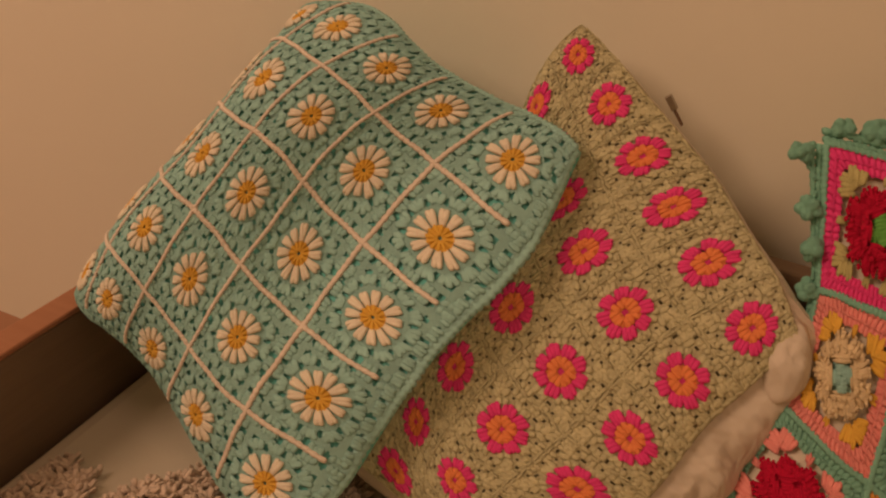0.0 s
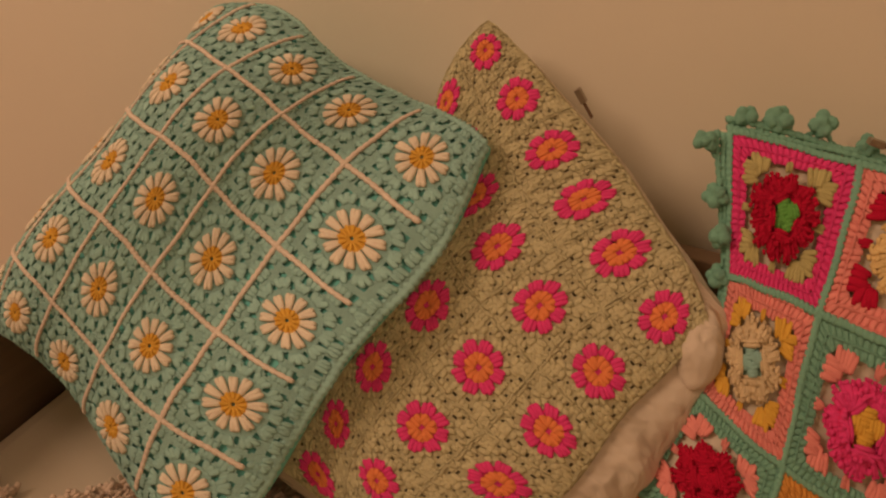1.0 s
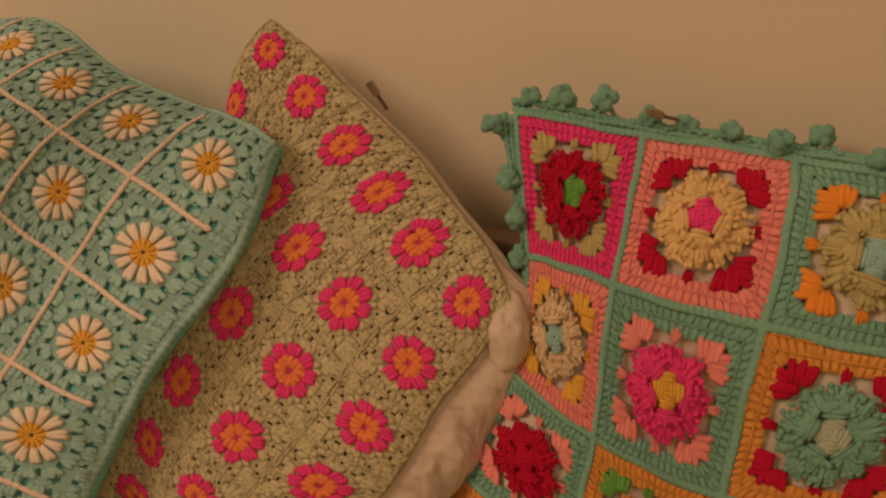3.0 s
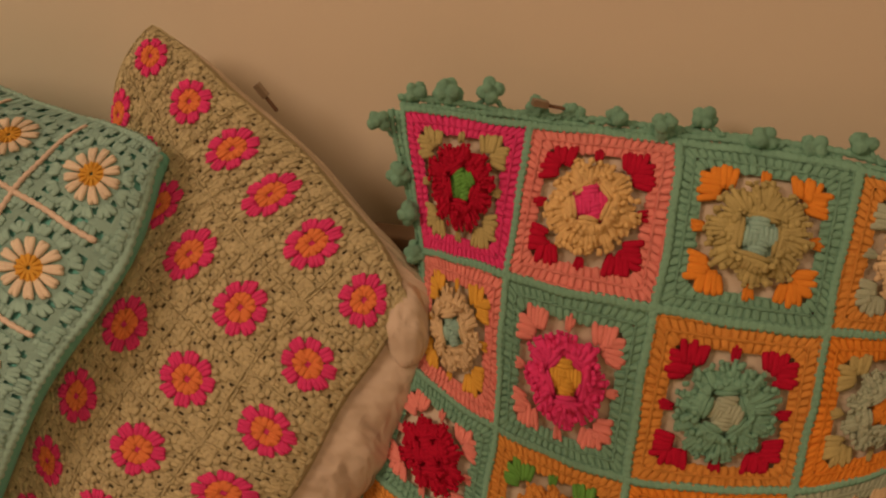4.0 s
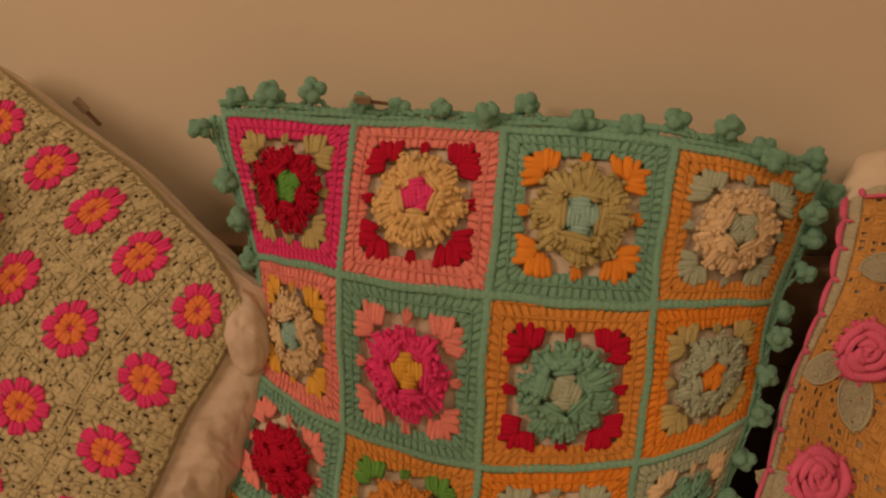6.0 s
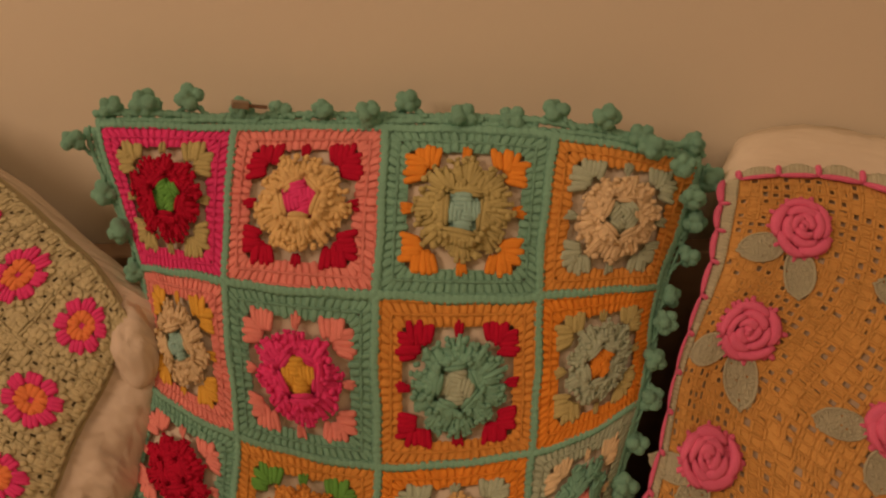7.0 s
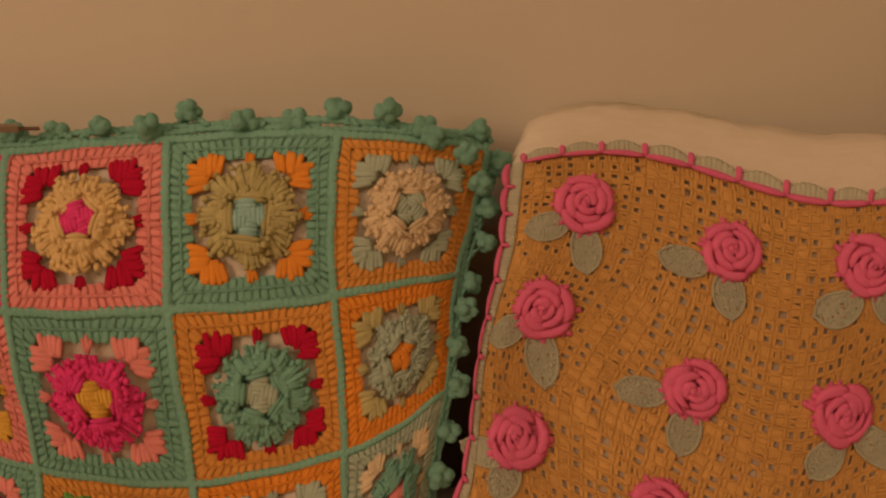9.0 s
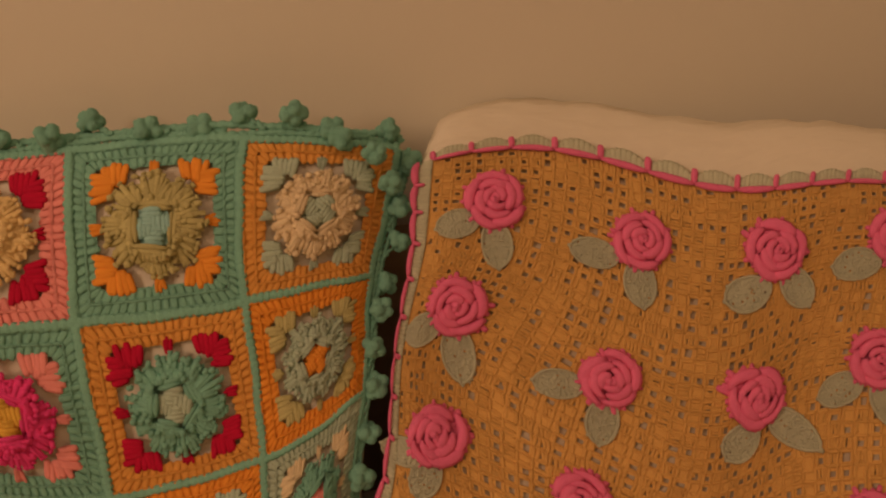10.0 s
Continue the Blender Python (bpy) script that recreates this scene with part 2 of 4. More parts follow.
class Strands:
    """Gathers strands of yarn on a face and makes one mesh of them, or a mesh of each piece."""

    def __init__(self, face):
        self.face, self.rows, self.tubes, self.breaks = face, [], [], [(0, 0)]
        self.ropes, self.sheets = [], []

    def cut(self):
        """Ends a piece: the strands from the last cut on become one object."""
        self.breaks.append((len(self.rows), len(self.tubes)))

    def pieces(self, name, mat, parent, label=""):
        rows, tubes = self.rows, self.tubes
        for a, b in zip(self.breaks, self.breaks[1:]):
            self.rows, self.tubes = rows[a[0]:b[0]], tubes[a[1]:b[1]]
            self.mesh(name, mat, parent, label)

    def add(self, s0, t0, s1, t1, width, height, h0=0.0, h1=None, bow=0.0):
        """A strand from one place of the face to another; width in s, height and h in metres, bow lifts its middle."""
        self.rows.append((s0, t0, s1, t1, width, height, h0, h0 if h1 is None else h1, bow))

    def tube(self, points, width, height):
        """A bent strand through seven points (s, t, h)."""
        self.tubes.append((points, width, height))

    def rope(self, points, width, height, beads):
        """One long strand through any number of points (s, t, h), with as many beads of chain stitch."""
        self.ropes.append((np.array(points, float), width, height, beads))

    def sheet(self, patch, hole, n, h):
        """A close ground of n by n faces on a patch, left open where hole(u, v) says so."""
        self.sheets.append((patch, hole, n, h))

    def sweep(self, path, girth, width, height):
        """Places of the rings along paths of shape (n, rings, 3), and their texture places."""
        n, rings = path.shape[:2]
        way = np.gradient(path[:, :, :2], axis=1)
        size = np.maximum(np.linalg.norm(way, axis=2, keepdims=True), 1e-7)
        way = way / size
        angle = np.arange(SIDES) * 2 * math.pi / SIDES
        uneven = girth[None, :, None] * (1 + 0.14 * (np.random.rand(n, rings, SIDES) - 0.5))
        across = uneven * np.cos(angle)[None, None] * width[:, None, None]
        up = uneven * np.sin(angle)[None, None] * height[:, None, None]
        s = path[:, :, 0, None] - way[:, :, 1, None] * across
        t = path[:, :, 1, None] + way[:, :, 0, None] * across
        h = path[:, :, 2, None] + up
        run = np.cumsum(size[:, :, 0], axis=1) / np.maximum(width[:, None] * 4, 1e-6)
        u = np.repeat((run + (np.arange(n) * 0.37)[:, None])[:, :, None], SIDES, 2)
        v = np.broadcast_to(angle / 6.283, u.shape)
        return self.face.lift(s.ravel(), t.ravel(), h.ravel()), np.stack([u.ravel(), v.ravel()], 1)

    def mesh(self, name, mat, parent, label="", kind=""):
        verts, uvs, faces, base = [], [], [], 0
        if self.rows:
            r = np.array(self.rows)
            f = ((RINGS + 1) / 2)[None]
            path = np.stack([r[:, 0:1] + (r[:, 2:3] - r[:, 0:1]) * f, r[:, 1:2] + (r[:, 3:4] - r[:, 1:2]) * f, r[:, 6:7] * (1 - f) + r[:, 7:8] * f + r[:, 8:9] * (1 - RINGS[None] ** 2)], 2)
            jobs = [(path, GIRTH, r[:, 4], r[:, 5])]
        else:
            jobs = []
        if self.tubes:
            jobs.append((np.array([p for p, _, _ in self.tubes], float), TUBE, np.array([w for _, w, _ in self.tubes]), np.array([h for _, _, h in self.tubes])))
        for points, width, height, beads in self.ropes:
            f = np.linspace(0, beads, len(points))
            jobs.append((points[None], 0.72 + 0.28 * np.abs(np.sin(f * math.pi)), np.array([width]), np.array([height])))
        for patch, hole, n, h in self.sheets:
            g = np.linspace(-1, 1, n + 1)
            u, v = (x.ravel() for x in np.meshgrid(g, g))
            wave = 0.00025 * np.sin(u * 37 + 3 * v) * np.sin(v * 41 - 2 * u) + 0.0002 * (np.random.rand(len(u)) - 0.5)
            verts.append(self.face.lift(*patch.place(u, v), h + wave))
            uvs.append(np.stack([u * 6, v * 6], 1))
            for j in range(n):
                for i in range(n):
                    if not hole((g[i] + g[i + 1]) / 2, (g[j] + g[j + 1]) / 2):
                        o = base + j * (n + 1) + i
                        faces.append((o, o + 1, o + n + 2, o + n + 1))
            base += (n + 1) ** 2
        for path, girth, width, height in jobs:
            places, texture = self.sweep(path, girth, width, height)
            verts.append(places)
            uvs.append(texture)
            per = SIDES * len(girth)
            cells = tube_cells(len(girth))
            for i in range(len(path)):
                faces.extend(tuple(base + i * per + q for q in cell) for cell in cells)
            base += len(places)
        if not verts:
            return None
        ob = part(name, np.concatenate(verts), faces, mat, parent, label, np.concatenate(uvs))
        if kind:
            tagged(ob, kind=kind)
        return ob


def ring_at(r, a):
    return r * math.cos(a), r * math.sin(a)


def jit(amount):
    return random.uniform(-amount, amount)


class Patch:
    """A square of a cushion's front: local u, v from -1 to 1, u along s."""

    def __init__(self, face, s, t, half_s, half_t):
        self.face, self.s, self.t = face, s, t

        self.turn = np.array(((half_s, 0.0), (0.0, half_t)))
        self.mean = (half_s + half_t) / 2

    def place(self, u, v):
        """Where (u, v) lies on the face, as s and t."""
        return self.s + self.turn[0, 0] * u + self.turn[0, 1] * v, self.t + self.turn[1, 0] * u + self.turn[1, 1] * v

    def strand(self, to, u0, v0, u1, v1, width, height, h0=0.0, h1=None, bow=0.0):
        to.add(*self.place(u0, v0), *self.place(u1, v1), width * self.mean, height, h0, h1, bow)

    def arc(self, to, cu, cv, r0, r1, a0, a1, width, height, h0, h1):
        """A bent strand round (cu, cv) from angle a0 to a1."""
        points = []
        for k in range(7):
            f = k / 6
            r, a = r0 + (r1 - r0) * f, a0 + (a1 - a0) * f
            points.append((*self.place(cu + r * math.cos(a), cv + r * math.sin(a)), h0 + (h1 - h0) * f))
        to.tube(points, width * self.mean, height)

    def within(self, u, v, scale):
        """A smaller patch round (u, v), turned as this one is."""
        inner = Patch(self.face, *self.place(u, v), 1, 1)
        inner.turn, inner.mean = self.turn * scale, self.mean * scale
        return inner


def metric_patch(face, s, t):
    """A patch whose u and v are metres along the rows and down the columns."""
    e = 0.03
    along = (face.at([s + e], [t])[0] - face.at([s - e], [t])[0]) / (2 * e)
    down = (face.at([s], [t + e])[0] - face.at([s], [t - e])[0]) / (2 * e)
    x = along / np.linalg.norm(along)
    y = down - x * np.dot(down, x)
    y /= np.linalg.norm(y)
    patch = Patch(face, s, t, 1, 1)
    patch.turn = np.linalg.inv(np.array(((np.dot(along, x), np.dot(down, x)), (np.dot(along, y), np.dot(down, y)))))
    patch.mean = math.sqrt(abs(np.linalg.det(patch.turn)))
    return patch


def closed_body(name, face, mat, parent, rim, depth, inset=0.004, label="", steps=24, wrinkle=0.0, sides=(1, 1, 1, 1), taper=0.05, swell=lambda s, t: 1.0):
    """The stuffed body behind a face: its front sheet, a round rim of the given reach (left, right, top, bottom) and a back."""
    g = np.linspace(-1, 1, steps + 1)
    s, t = np.meshgrid(g, g)
    s, t = s.ravel(), t.ravel()
    front = face.lift(s, t, np.full(len(s), -inset))
    count = steps + 1
    verts = list(front)
    faces = [(j * count + i, j * count + i + 1, (j + 1) * count + i + 1, (j + 1) * count + i) for j in range(steps) for i in range(steps)]
    ring = [(i, 0) for i in range(steps)] + [(steps, j) for j in range(steps)] + [(steps - i, steps) for i in range(steps)] + [(0, steps - j) for j in range(steps)]
    centre = face.at([0.0], [0.0])[0]
    last = [j * count + i for i, j in ring]
    layers = 7
    for k in range(1, layers + 1):
        angle = math.pi * k / (layers + 1)
        now = []
        for n, (i, j) in enumerate(ring):
            p = front[j * count + i]
            inner = face.at([g[i] * 0.8], [g[j] * 0.8])[0]
            way = p - inner
            way -= face.out * np.dot(way, face.out)
            way /= max(np.linalg.norm(way), 1e-9)
            # reach by side, blended at the corners
            near = (max(0, -g[i]) ** 6, max(0, g[i]) ** 6, max(0, -g[j]) ** 6, max(0, g[j]) ** 6)
            reach = swell(g[i], g[j]) * rim * sum(w * q for w, q in zip(near, sides)) / max(sum(near), 1e-9)
            wob = 1 + wrinkle * (noise.noise(Vector(p) * 28) + 0.8 * noise.noise(Vector((p[0] * 90 + k * 0.35, p[1] * 40, p[2] * 90 - k * 0.5))))
            q = p + way * (reach * math.sin(angle) * wob - taper * (1 - math.cos(angle)) ** 2 / 4) - face.out * depth * (1 - math.cos(angle)) / 2
            q[1] = min(q[1], WALL_Y - 0.004)
            q[2] = max(q[2], BED_Z + 0.002)
            now.append(len(verts))
            verts.append(q)
        m = len(ring)
        faces += [(last[i], now[i], now[(i + 1) % m], last[(i + 1) % m]) for i in range(m)]
        last = now
    back = centre - face.out * (depth * 1.15)
    back[1] = min(back[1], WALL_Y - 0.004)
    verts.append(back)
    m = len(ring)
    faces += [(last[i], len(verts) - 1, last[(i + 1) % m]) for i in range(m)]
    return part(name, verts, faces, mat, parent, label)


# ---- the room ----
WALL_Y, BED_Z = 0.090, 0.155
ROOM = (-2.3, 2.1, -2.6, 2.5)
box("floor", (ROOM[0], ROOM[2], -0.1), (ROOM[1], WALL_Y, 0.0), FLOOR, bevel=0)
box("wall_north", (ROOM[0] - 0.1, WALL_Y, -0.1), (ROOM[1] + 0.1, WALL_Y + 0.12, ROOM[3]), WALL, bevel=0)
box("wall_south", (ROOM[0] - 0.1, ROOM[2] - 0.12, -0.1), (ROOM[1] + 0.1, ROOM[2], ROOM[3]), WALL, bevel=0)
box("wall_west", (ROOM[0] - 0.12, ROOM[2], -0.1), (ROOM[0], WALL_Y, ROOM[3]), WALL, bevel=0)
box("wall_east", (ROOM[1], ROOM[2], -0.1), (ROOM[1] + 0.12, WALL_Y, ROOM[3]), WALL, bevel=0)
box("ceiling", (ROOM[0], ROOM[2], ROOM[3]), (ROOM[1], WALL_Y, ROOM[3] + 0.1), CEILING, bevel=0)
for o, text in (("floor", "dull red floor"), ("wall_north", "plain cream painted wall behind the daybed"), ("wall_south", "plain cream painted wall"), ("wall_west", "plain cream painted wall"), ("wall_east", "plain cream painted wall"), ("ceiling", "plain off-white ceiling")):
    tagged(bpy.data.objects[o], text, "ceiling" if o == "ceiling" else o.split("_")[0], kind="structure")

bed = thing("daybed", "low brown wooden daybed frame standing against the wall", "daybed")
box("side_rail", (-0.622, -1.25, 0.02), (-0.600, 0.055, 0.252), SHADED_WOOD, bed, bevel=0.002)
# thin added strip that carries the rail's lit top in its colour
box("rail_lit_top", (-0.623, -1.25, 0.2525), (-0.599, 0.055, 0.258), LIT_WOOD, bed, "lit reddish brown top of the wooden side rail", bevel=0.002)
box("side_rail", (1.25, -1.25, 0.02), (1.272, 0.055, 0.258), SHADED_WOOD, bed, bevel=0.002)
box("back_rail", (-0.545, 0.030, 0.02), (1.2485, 0.052, 0.384), SHADED_WOOD, bed, bevel=0.002)
box("base_board", (-0.5985, -1.248, 0.03), (1.2485, 0.028, 0.05), SHADED_WOOD, bed, bevel=0.002)
mattress = tagged(box("mattress", (-0.5975, -1.24, 0.052), (1.2475, 0.027, BED_Z), SHEET, bevel=0.02), "cream sheeted thin mattress lying in the daybed", "mattress")

NET_DAISY = [
    [(-0.5086, 0.0347, 0.4981), (-0.4286, -0.0077, 0.5157), (-0.3732, -0.0217, 0.4934), (-0.3139, -0.0191, 0.4749), (-0.2415, -0.0221, 0.4645)],
    [(-0.5233, 0.0039, 0.4507), (-0.4821, -0.0452, 0.4705), (-0.4234, -0.0645, 0.4574), (-0.3689, -0.0564, 0.4189), (-0.2677, -0.0869, 0.3882)],
    [(-0.5560, -0.0417, 0.3882), (-0.5170, -0.0894, 0.4023), (-0.4671, -0.1006, 0.3858), (-0.4085, -0.0986, 0.3385), (-0.3032, -0.1350, 0.3266)],
    [(-0.5828, -0.0958, 0.3294), (-0.5355, -0.1498, 0.3486), (-0.4847, -0.1580, 0.3172), (-0.4244, -0.1694, 0.2827), (-0.3297, -0.1686, 0.2537)],
    [(-0.6097, -0.1404, 0.2622), (-0.5558, -0.1693, 0.2771), (-0.5126, -0.1640, 0.2446), (-0.4506, -0.1811, 0.1935), (-0.3508, -0.2330, 0.1840)],
]
NET_SAGE = [
    [(-0.2834, 0.0562, 0.5366), (-0.2242, 0.0225, 0.4974), (-0.1639, 0.0109, 0.4563), (-0.1175, -0.0068, 0.4182), (-0.0525, -0.0307, 0.3708)],
    [(-0.3002, 0.0127, 0.4817), (-0.2705, -0.0106, 0.4408), (-0.2414, -0.0312, 0.4008), (-0.1866, -0.0506, 0.3558), (-0.1081, -0.0642, 0.3050)],
    [(-0.3289, 0.0306, 0.3841), (-0.3111, -0.0662, 0.3687), (-0.2933, -0.0841, 0.3366), (-0.2305, -0.0946, 0.2877), (-0.1349, -0.1040, 0.2488)],
    [(-0.4138, -0.0516, 0.3175), (-0.3703, -0.1094, 0.3082), (-0.3215, -0.1175, 0.2723), (-0.2652, -0.1343, 0.2283), (-0.1788, -0.1297, 0.2023)],
    [(-0.5156, -0.1343, 0.2851), (-0.4314, -0.1432, 0.2515), (-0.3412, -0.1436, 0.2161), (-0.2572, -0.1493, 0.1771), (-0.2249, -0.1684, 0.1725)],
]
NET_PATCHWORK = [
    [(-0.0988, 0.0239, 0.4949), (-0.0002, 0.0404, 0.4816), (0.1058, 0.0464, 0.4790), (0.2219, 0.0301, 0.4776), (0.3358, 0.0361, 0.4578)],
    [(-0.0670, -0.0072, 0.3976), (-0.0046, -0.0200, 0.3905), (0.0987, -0.0214, 0.3788), (0.2100, -0.0277, 0.3809), (0.2980, -0.0082, 0.3780)],
    [(-0.0690, -0.0315, 0.3147), (-0.0003, -0.0609, 0.2900), (0.0958, -0.0559, 0.2574), (0.2069, -0.0649, 0.2762), (0.2801, -0.0551, 0.3104)],
    [(-0.0921, -0.0570, 0.2327), (-0.0027, -0.1108, 0.2209), (0.0958, -0.1227, 0.2024), (0.1940, -0.1107, 0.1979), (0.2592, -0.0948, 0.2155)],
    [(-0.0903, -0.1151, 0.1650), (0.0012, -0.1689, 0.1650), (0.0931, -0.1818, 0.1650), (0.2004, -0.1638, 0.1650), (0.2884, -0.1374, 0.1665)],
]
NET_ROSE = [
    [(0.3453, 0.0157, 0.4536), (0.4514, 0.0227, 0.4394), (0.5548, -0.0127, 0.4108), (0.6409, -0.0293, 0.4111), (0.7274, -0.0492, 0.4005)],
    [(0.3366, -0.0222, 0.4028), (0.4174, -0.0394, 0.3728), (0.5259, -0.0720, 0.3241), (0.6118, -0.0651, 0.3393), (0.7154, -0.0886, 0.3288)],
    [(0.3097, -0.0504, 0.3329), (0.3711, -0.0584, 0.3003), (0.4990, -0.1135, 0.2329), (0.5773, -0.1121, 0.2474), (0.6958, -0.1353, 0.2485)],
    [(0.2919, -0.0907, 0.2550), (0.3567, -0.1173, 0.2160), (0.4651, -0.1472, 0.1830), (0.5608, -0.1719, 0.1650), (0.6634, -0.1931, 0.1685)],
    [(0.2518, -0.1231, 0.1761), (0.3417, -0.1563, 0.1669), (0.4334, -0.1859, 0.1657), (0.5328, -0.2193, 0.1650), (0.6315, -0.2514, 0.1650)],
]


# ---- cushion with daisies ----
daisy_face = Face(NET_DAISY, 0.05)
daisy = thing("daisy_cushion", "teal crocheted cushion with white and yellow daisies, leaning on the wall", "cushion", "crocheted cushions")
closed_body("lining", daisy_face, LINING_TEAL, daisy, 0.004, 0.05, 0.0010, "bright teal cloth lining", sides=(1, 1, 1, 1))


def fan(patch, to, angle, r0, r1, spread, count, width, height, square=0.0, h=0.0, rough=0.02):
    """A cluster of strands that fans out from r0 to r1; square turns the ring from a circle to a square."""
    for k in range(count):
        a = angle + spread * ((k + 0.5) / count - 0.5) + jit(0.02)
        b = angle + spread * 0.35 * ((k + 0.5) / count - 0.5)

        def ring(r, q):
            c, d = math.cos(q), math.sin(q)
            m = max(abs(c), abs(d))
            scale = r * ((1 - square) + square / m)
            return c * scale, d * scale
        u0, v0 = ring(r0, b)
        u1, v1 = ring(r1 * (1 + jit(rough)), a)
        patch.strand(to, u0, v0, u1, v1, width, height, h, h, height * 0.25)


def cluster(patch, to, side, x, lo, hi, half, count, width, height, h, fan_out=1.25, ragged=0.03):
    """A cluster of upright stitches on one side of a square: at x along it, from lo to hi outwards."""
    for k in range(count):
        f = (k + 0.5) / count * 2 - 1
        p, q = (x + f * half, lo + jit(ragged)), (x + f * half * fan_out + jit(ragged), hi + jit(ragged))
        for _ in range(side):
            p, q = (-p[1], p[0]), (-q[1], q[0])
        patch.strand(to, *p, *q, width, height, h + jit(0.0003), h + jit(0.0003), height * 0.3)


def daisy_square(s, t):
    patch = Patch(daisy_face, s, t, 0.2, 0.2)
    ground, petals, heart = Strands(daisy_face), Strands(daisy_face), Strands(daisy_face)
    turn = jit(0.15)
    for k in range(12):
        a = turn + k * math.pi / 6
        c, d = math.cos(a), math.sin(a)
        patch.strand(heart, c * 0.035, d * 0.035, c * 0.27, d * 0.27, 0.036, 0.0013, 0.0030)
        r = 0.55 + jit(0.04)
        for m in (-1, 1):
            e = a + m * 0.085
            patch.strand(petals, c * 0.21, d * 0.21, math.cos(e) * r, math.sin(e) * r, 0.062, 0.0017, 0.0024, 0.0024, 0.0006)
        petals.cut()
    for k in range(12):
        a = turn + (k + 0.5) * math.pi / 6
        fan(patch, ground, a, 0.60, 0.80, 0.50, 3, 0.072, 0.0008, 0.2, 0.0015)
    for side in range(4):
        for x in (-0.82, -0.41, 0.0, 0.41, 0.82):
            cluster(patch, ground, side, x + jit(0.03), 0.79 + 0.03 * abs(x), 0.97, 0.12, 3, 0.062, 0.0008, 0.0015, 1.3, 0.02)
    holes = []
    for k in range(12):
        holes.append((*ring_at(0.69, turn + k * math.pi / 6), 0.066))
        holes.append((*ring_at(0.86 if k % 3 else 0.98, turn + (k + 0.5) * math.pi / 6), 0.07))
    for x in (-0.61, -0.2, 0.2, 0.61):
        for y in (-0.90, 0.90):
            holes += [(x + jit(0.06), y, 0.075), (y, x + jit(0.06), 0.075)]
    holes = np.array(holes)
    ground.sheet(patch, lambda u, v: np.any((holes[:, 0] - u) ** 2 + (holes[:, 1] - v) ** 2 < holes[:, 2] ** 2), 42, 0.0014)
    base = ground.mesh("square", TEAL, daisy, kind="stuff")
    petals.pieces("petal", WHITE, base, "white crocheted petal")
    heart.sheet(patch, lambda u, v: not 0.045 < math.hypot(u, v) < 0.25, 36, 0.0026)
    heart.mesh("centre", YELLOW, base, "yellow daisy centre")


for i in range(5):
    for j in range(5):
        daisy_square(-0.8 + 0.4 * j, -0.8 + 0.4 * i)


def cord(face, to, s0, t0, s1, t1, n, width, height, h):
    """A chain-stitched cord, a little uneven."""
    points = []
    phase = random.uniform(0, 6)
    for k in range(n * 4 + 1):
        f = k / (n * 4)
        w = 0.004 * math.sin(f * 19 + phase) + 0.002 * math.sin(f * 53 + phase)
        q = 1 if abs(s1 - s0) > abs(t1 - t0) else 0
        points.append((s0 + (s1 - s0) * f + w * (1 - q), t0 + (t1 - t0) * f + w * q, h))
    to.rope(points, width, height, n)


for k in range(4):
    x = -0.6 + 0.4 * k
    for args in ((x, -0.97, x, 0.95), (-0.98, x, 0.93, x)):
        c = Strands(daisy_face)
        cord(daisy_face, c, *args, 64, 0.0125, 0.0016, 0.0026)
        c.mesh("cord", CREAM, daisy, "cream chain-stitched cord")
edge = Strands(daisy_face)
for s0, t0, s1, t1 in ((-1, -1, 1, -1), (1, -1, 1, 1), (1, 1, -1, 1), (-1, 1, -1, -1)):
    cord(daisy_face, edge, s0, t0, s1, t1, 60, 0.022, 0.0024, -0.001)
edge.mesh("edging", TEAL, daisy)

# ---- sage cushion with pink and orange squares ----
sage_face = Face(NET_SAGE, 0.07)
sage = thing("granny_square_cushion", "sage green crocheted cushion with hot pink and orange granny squares", "cushion", "crocheted cushions")
sage_insert = closed_body("insert", sage_face, SHADED_CREASED, sage, 0.046, 0.085, 0.0042, "cream cotton cushion insert bulging out", steps=48, wrinkle=0.10, sides=(0.0, 1, 0.16, 1), taper=0.03, swell=lambda s, t: 1.0 - 0.5 * max(0.0, t + 0.2))
backing = closed_body("backing", sage_face, LINING_SAGE, sage, 0.003, 0.02, 0.0030, taper=0.01)


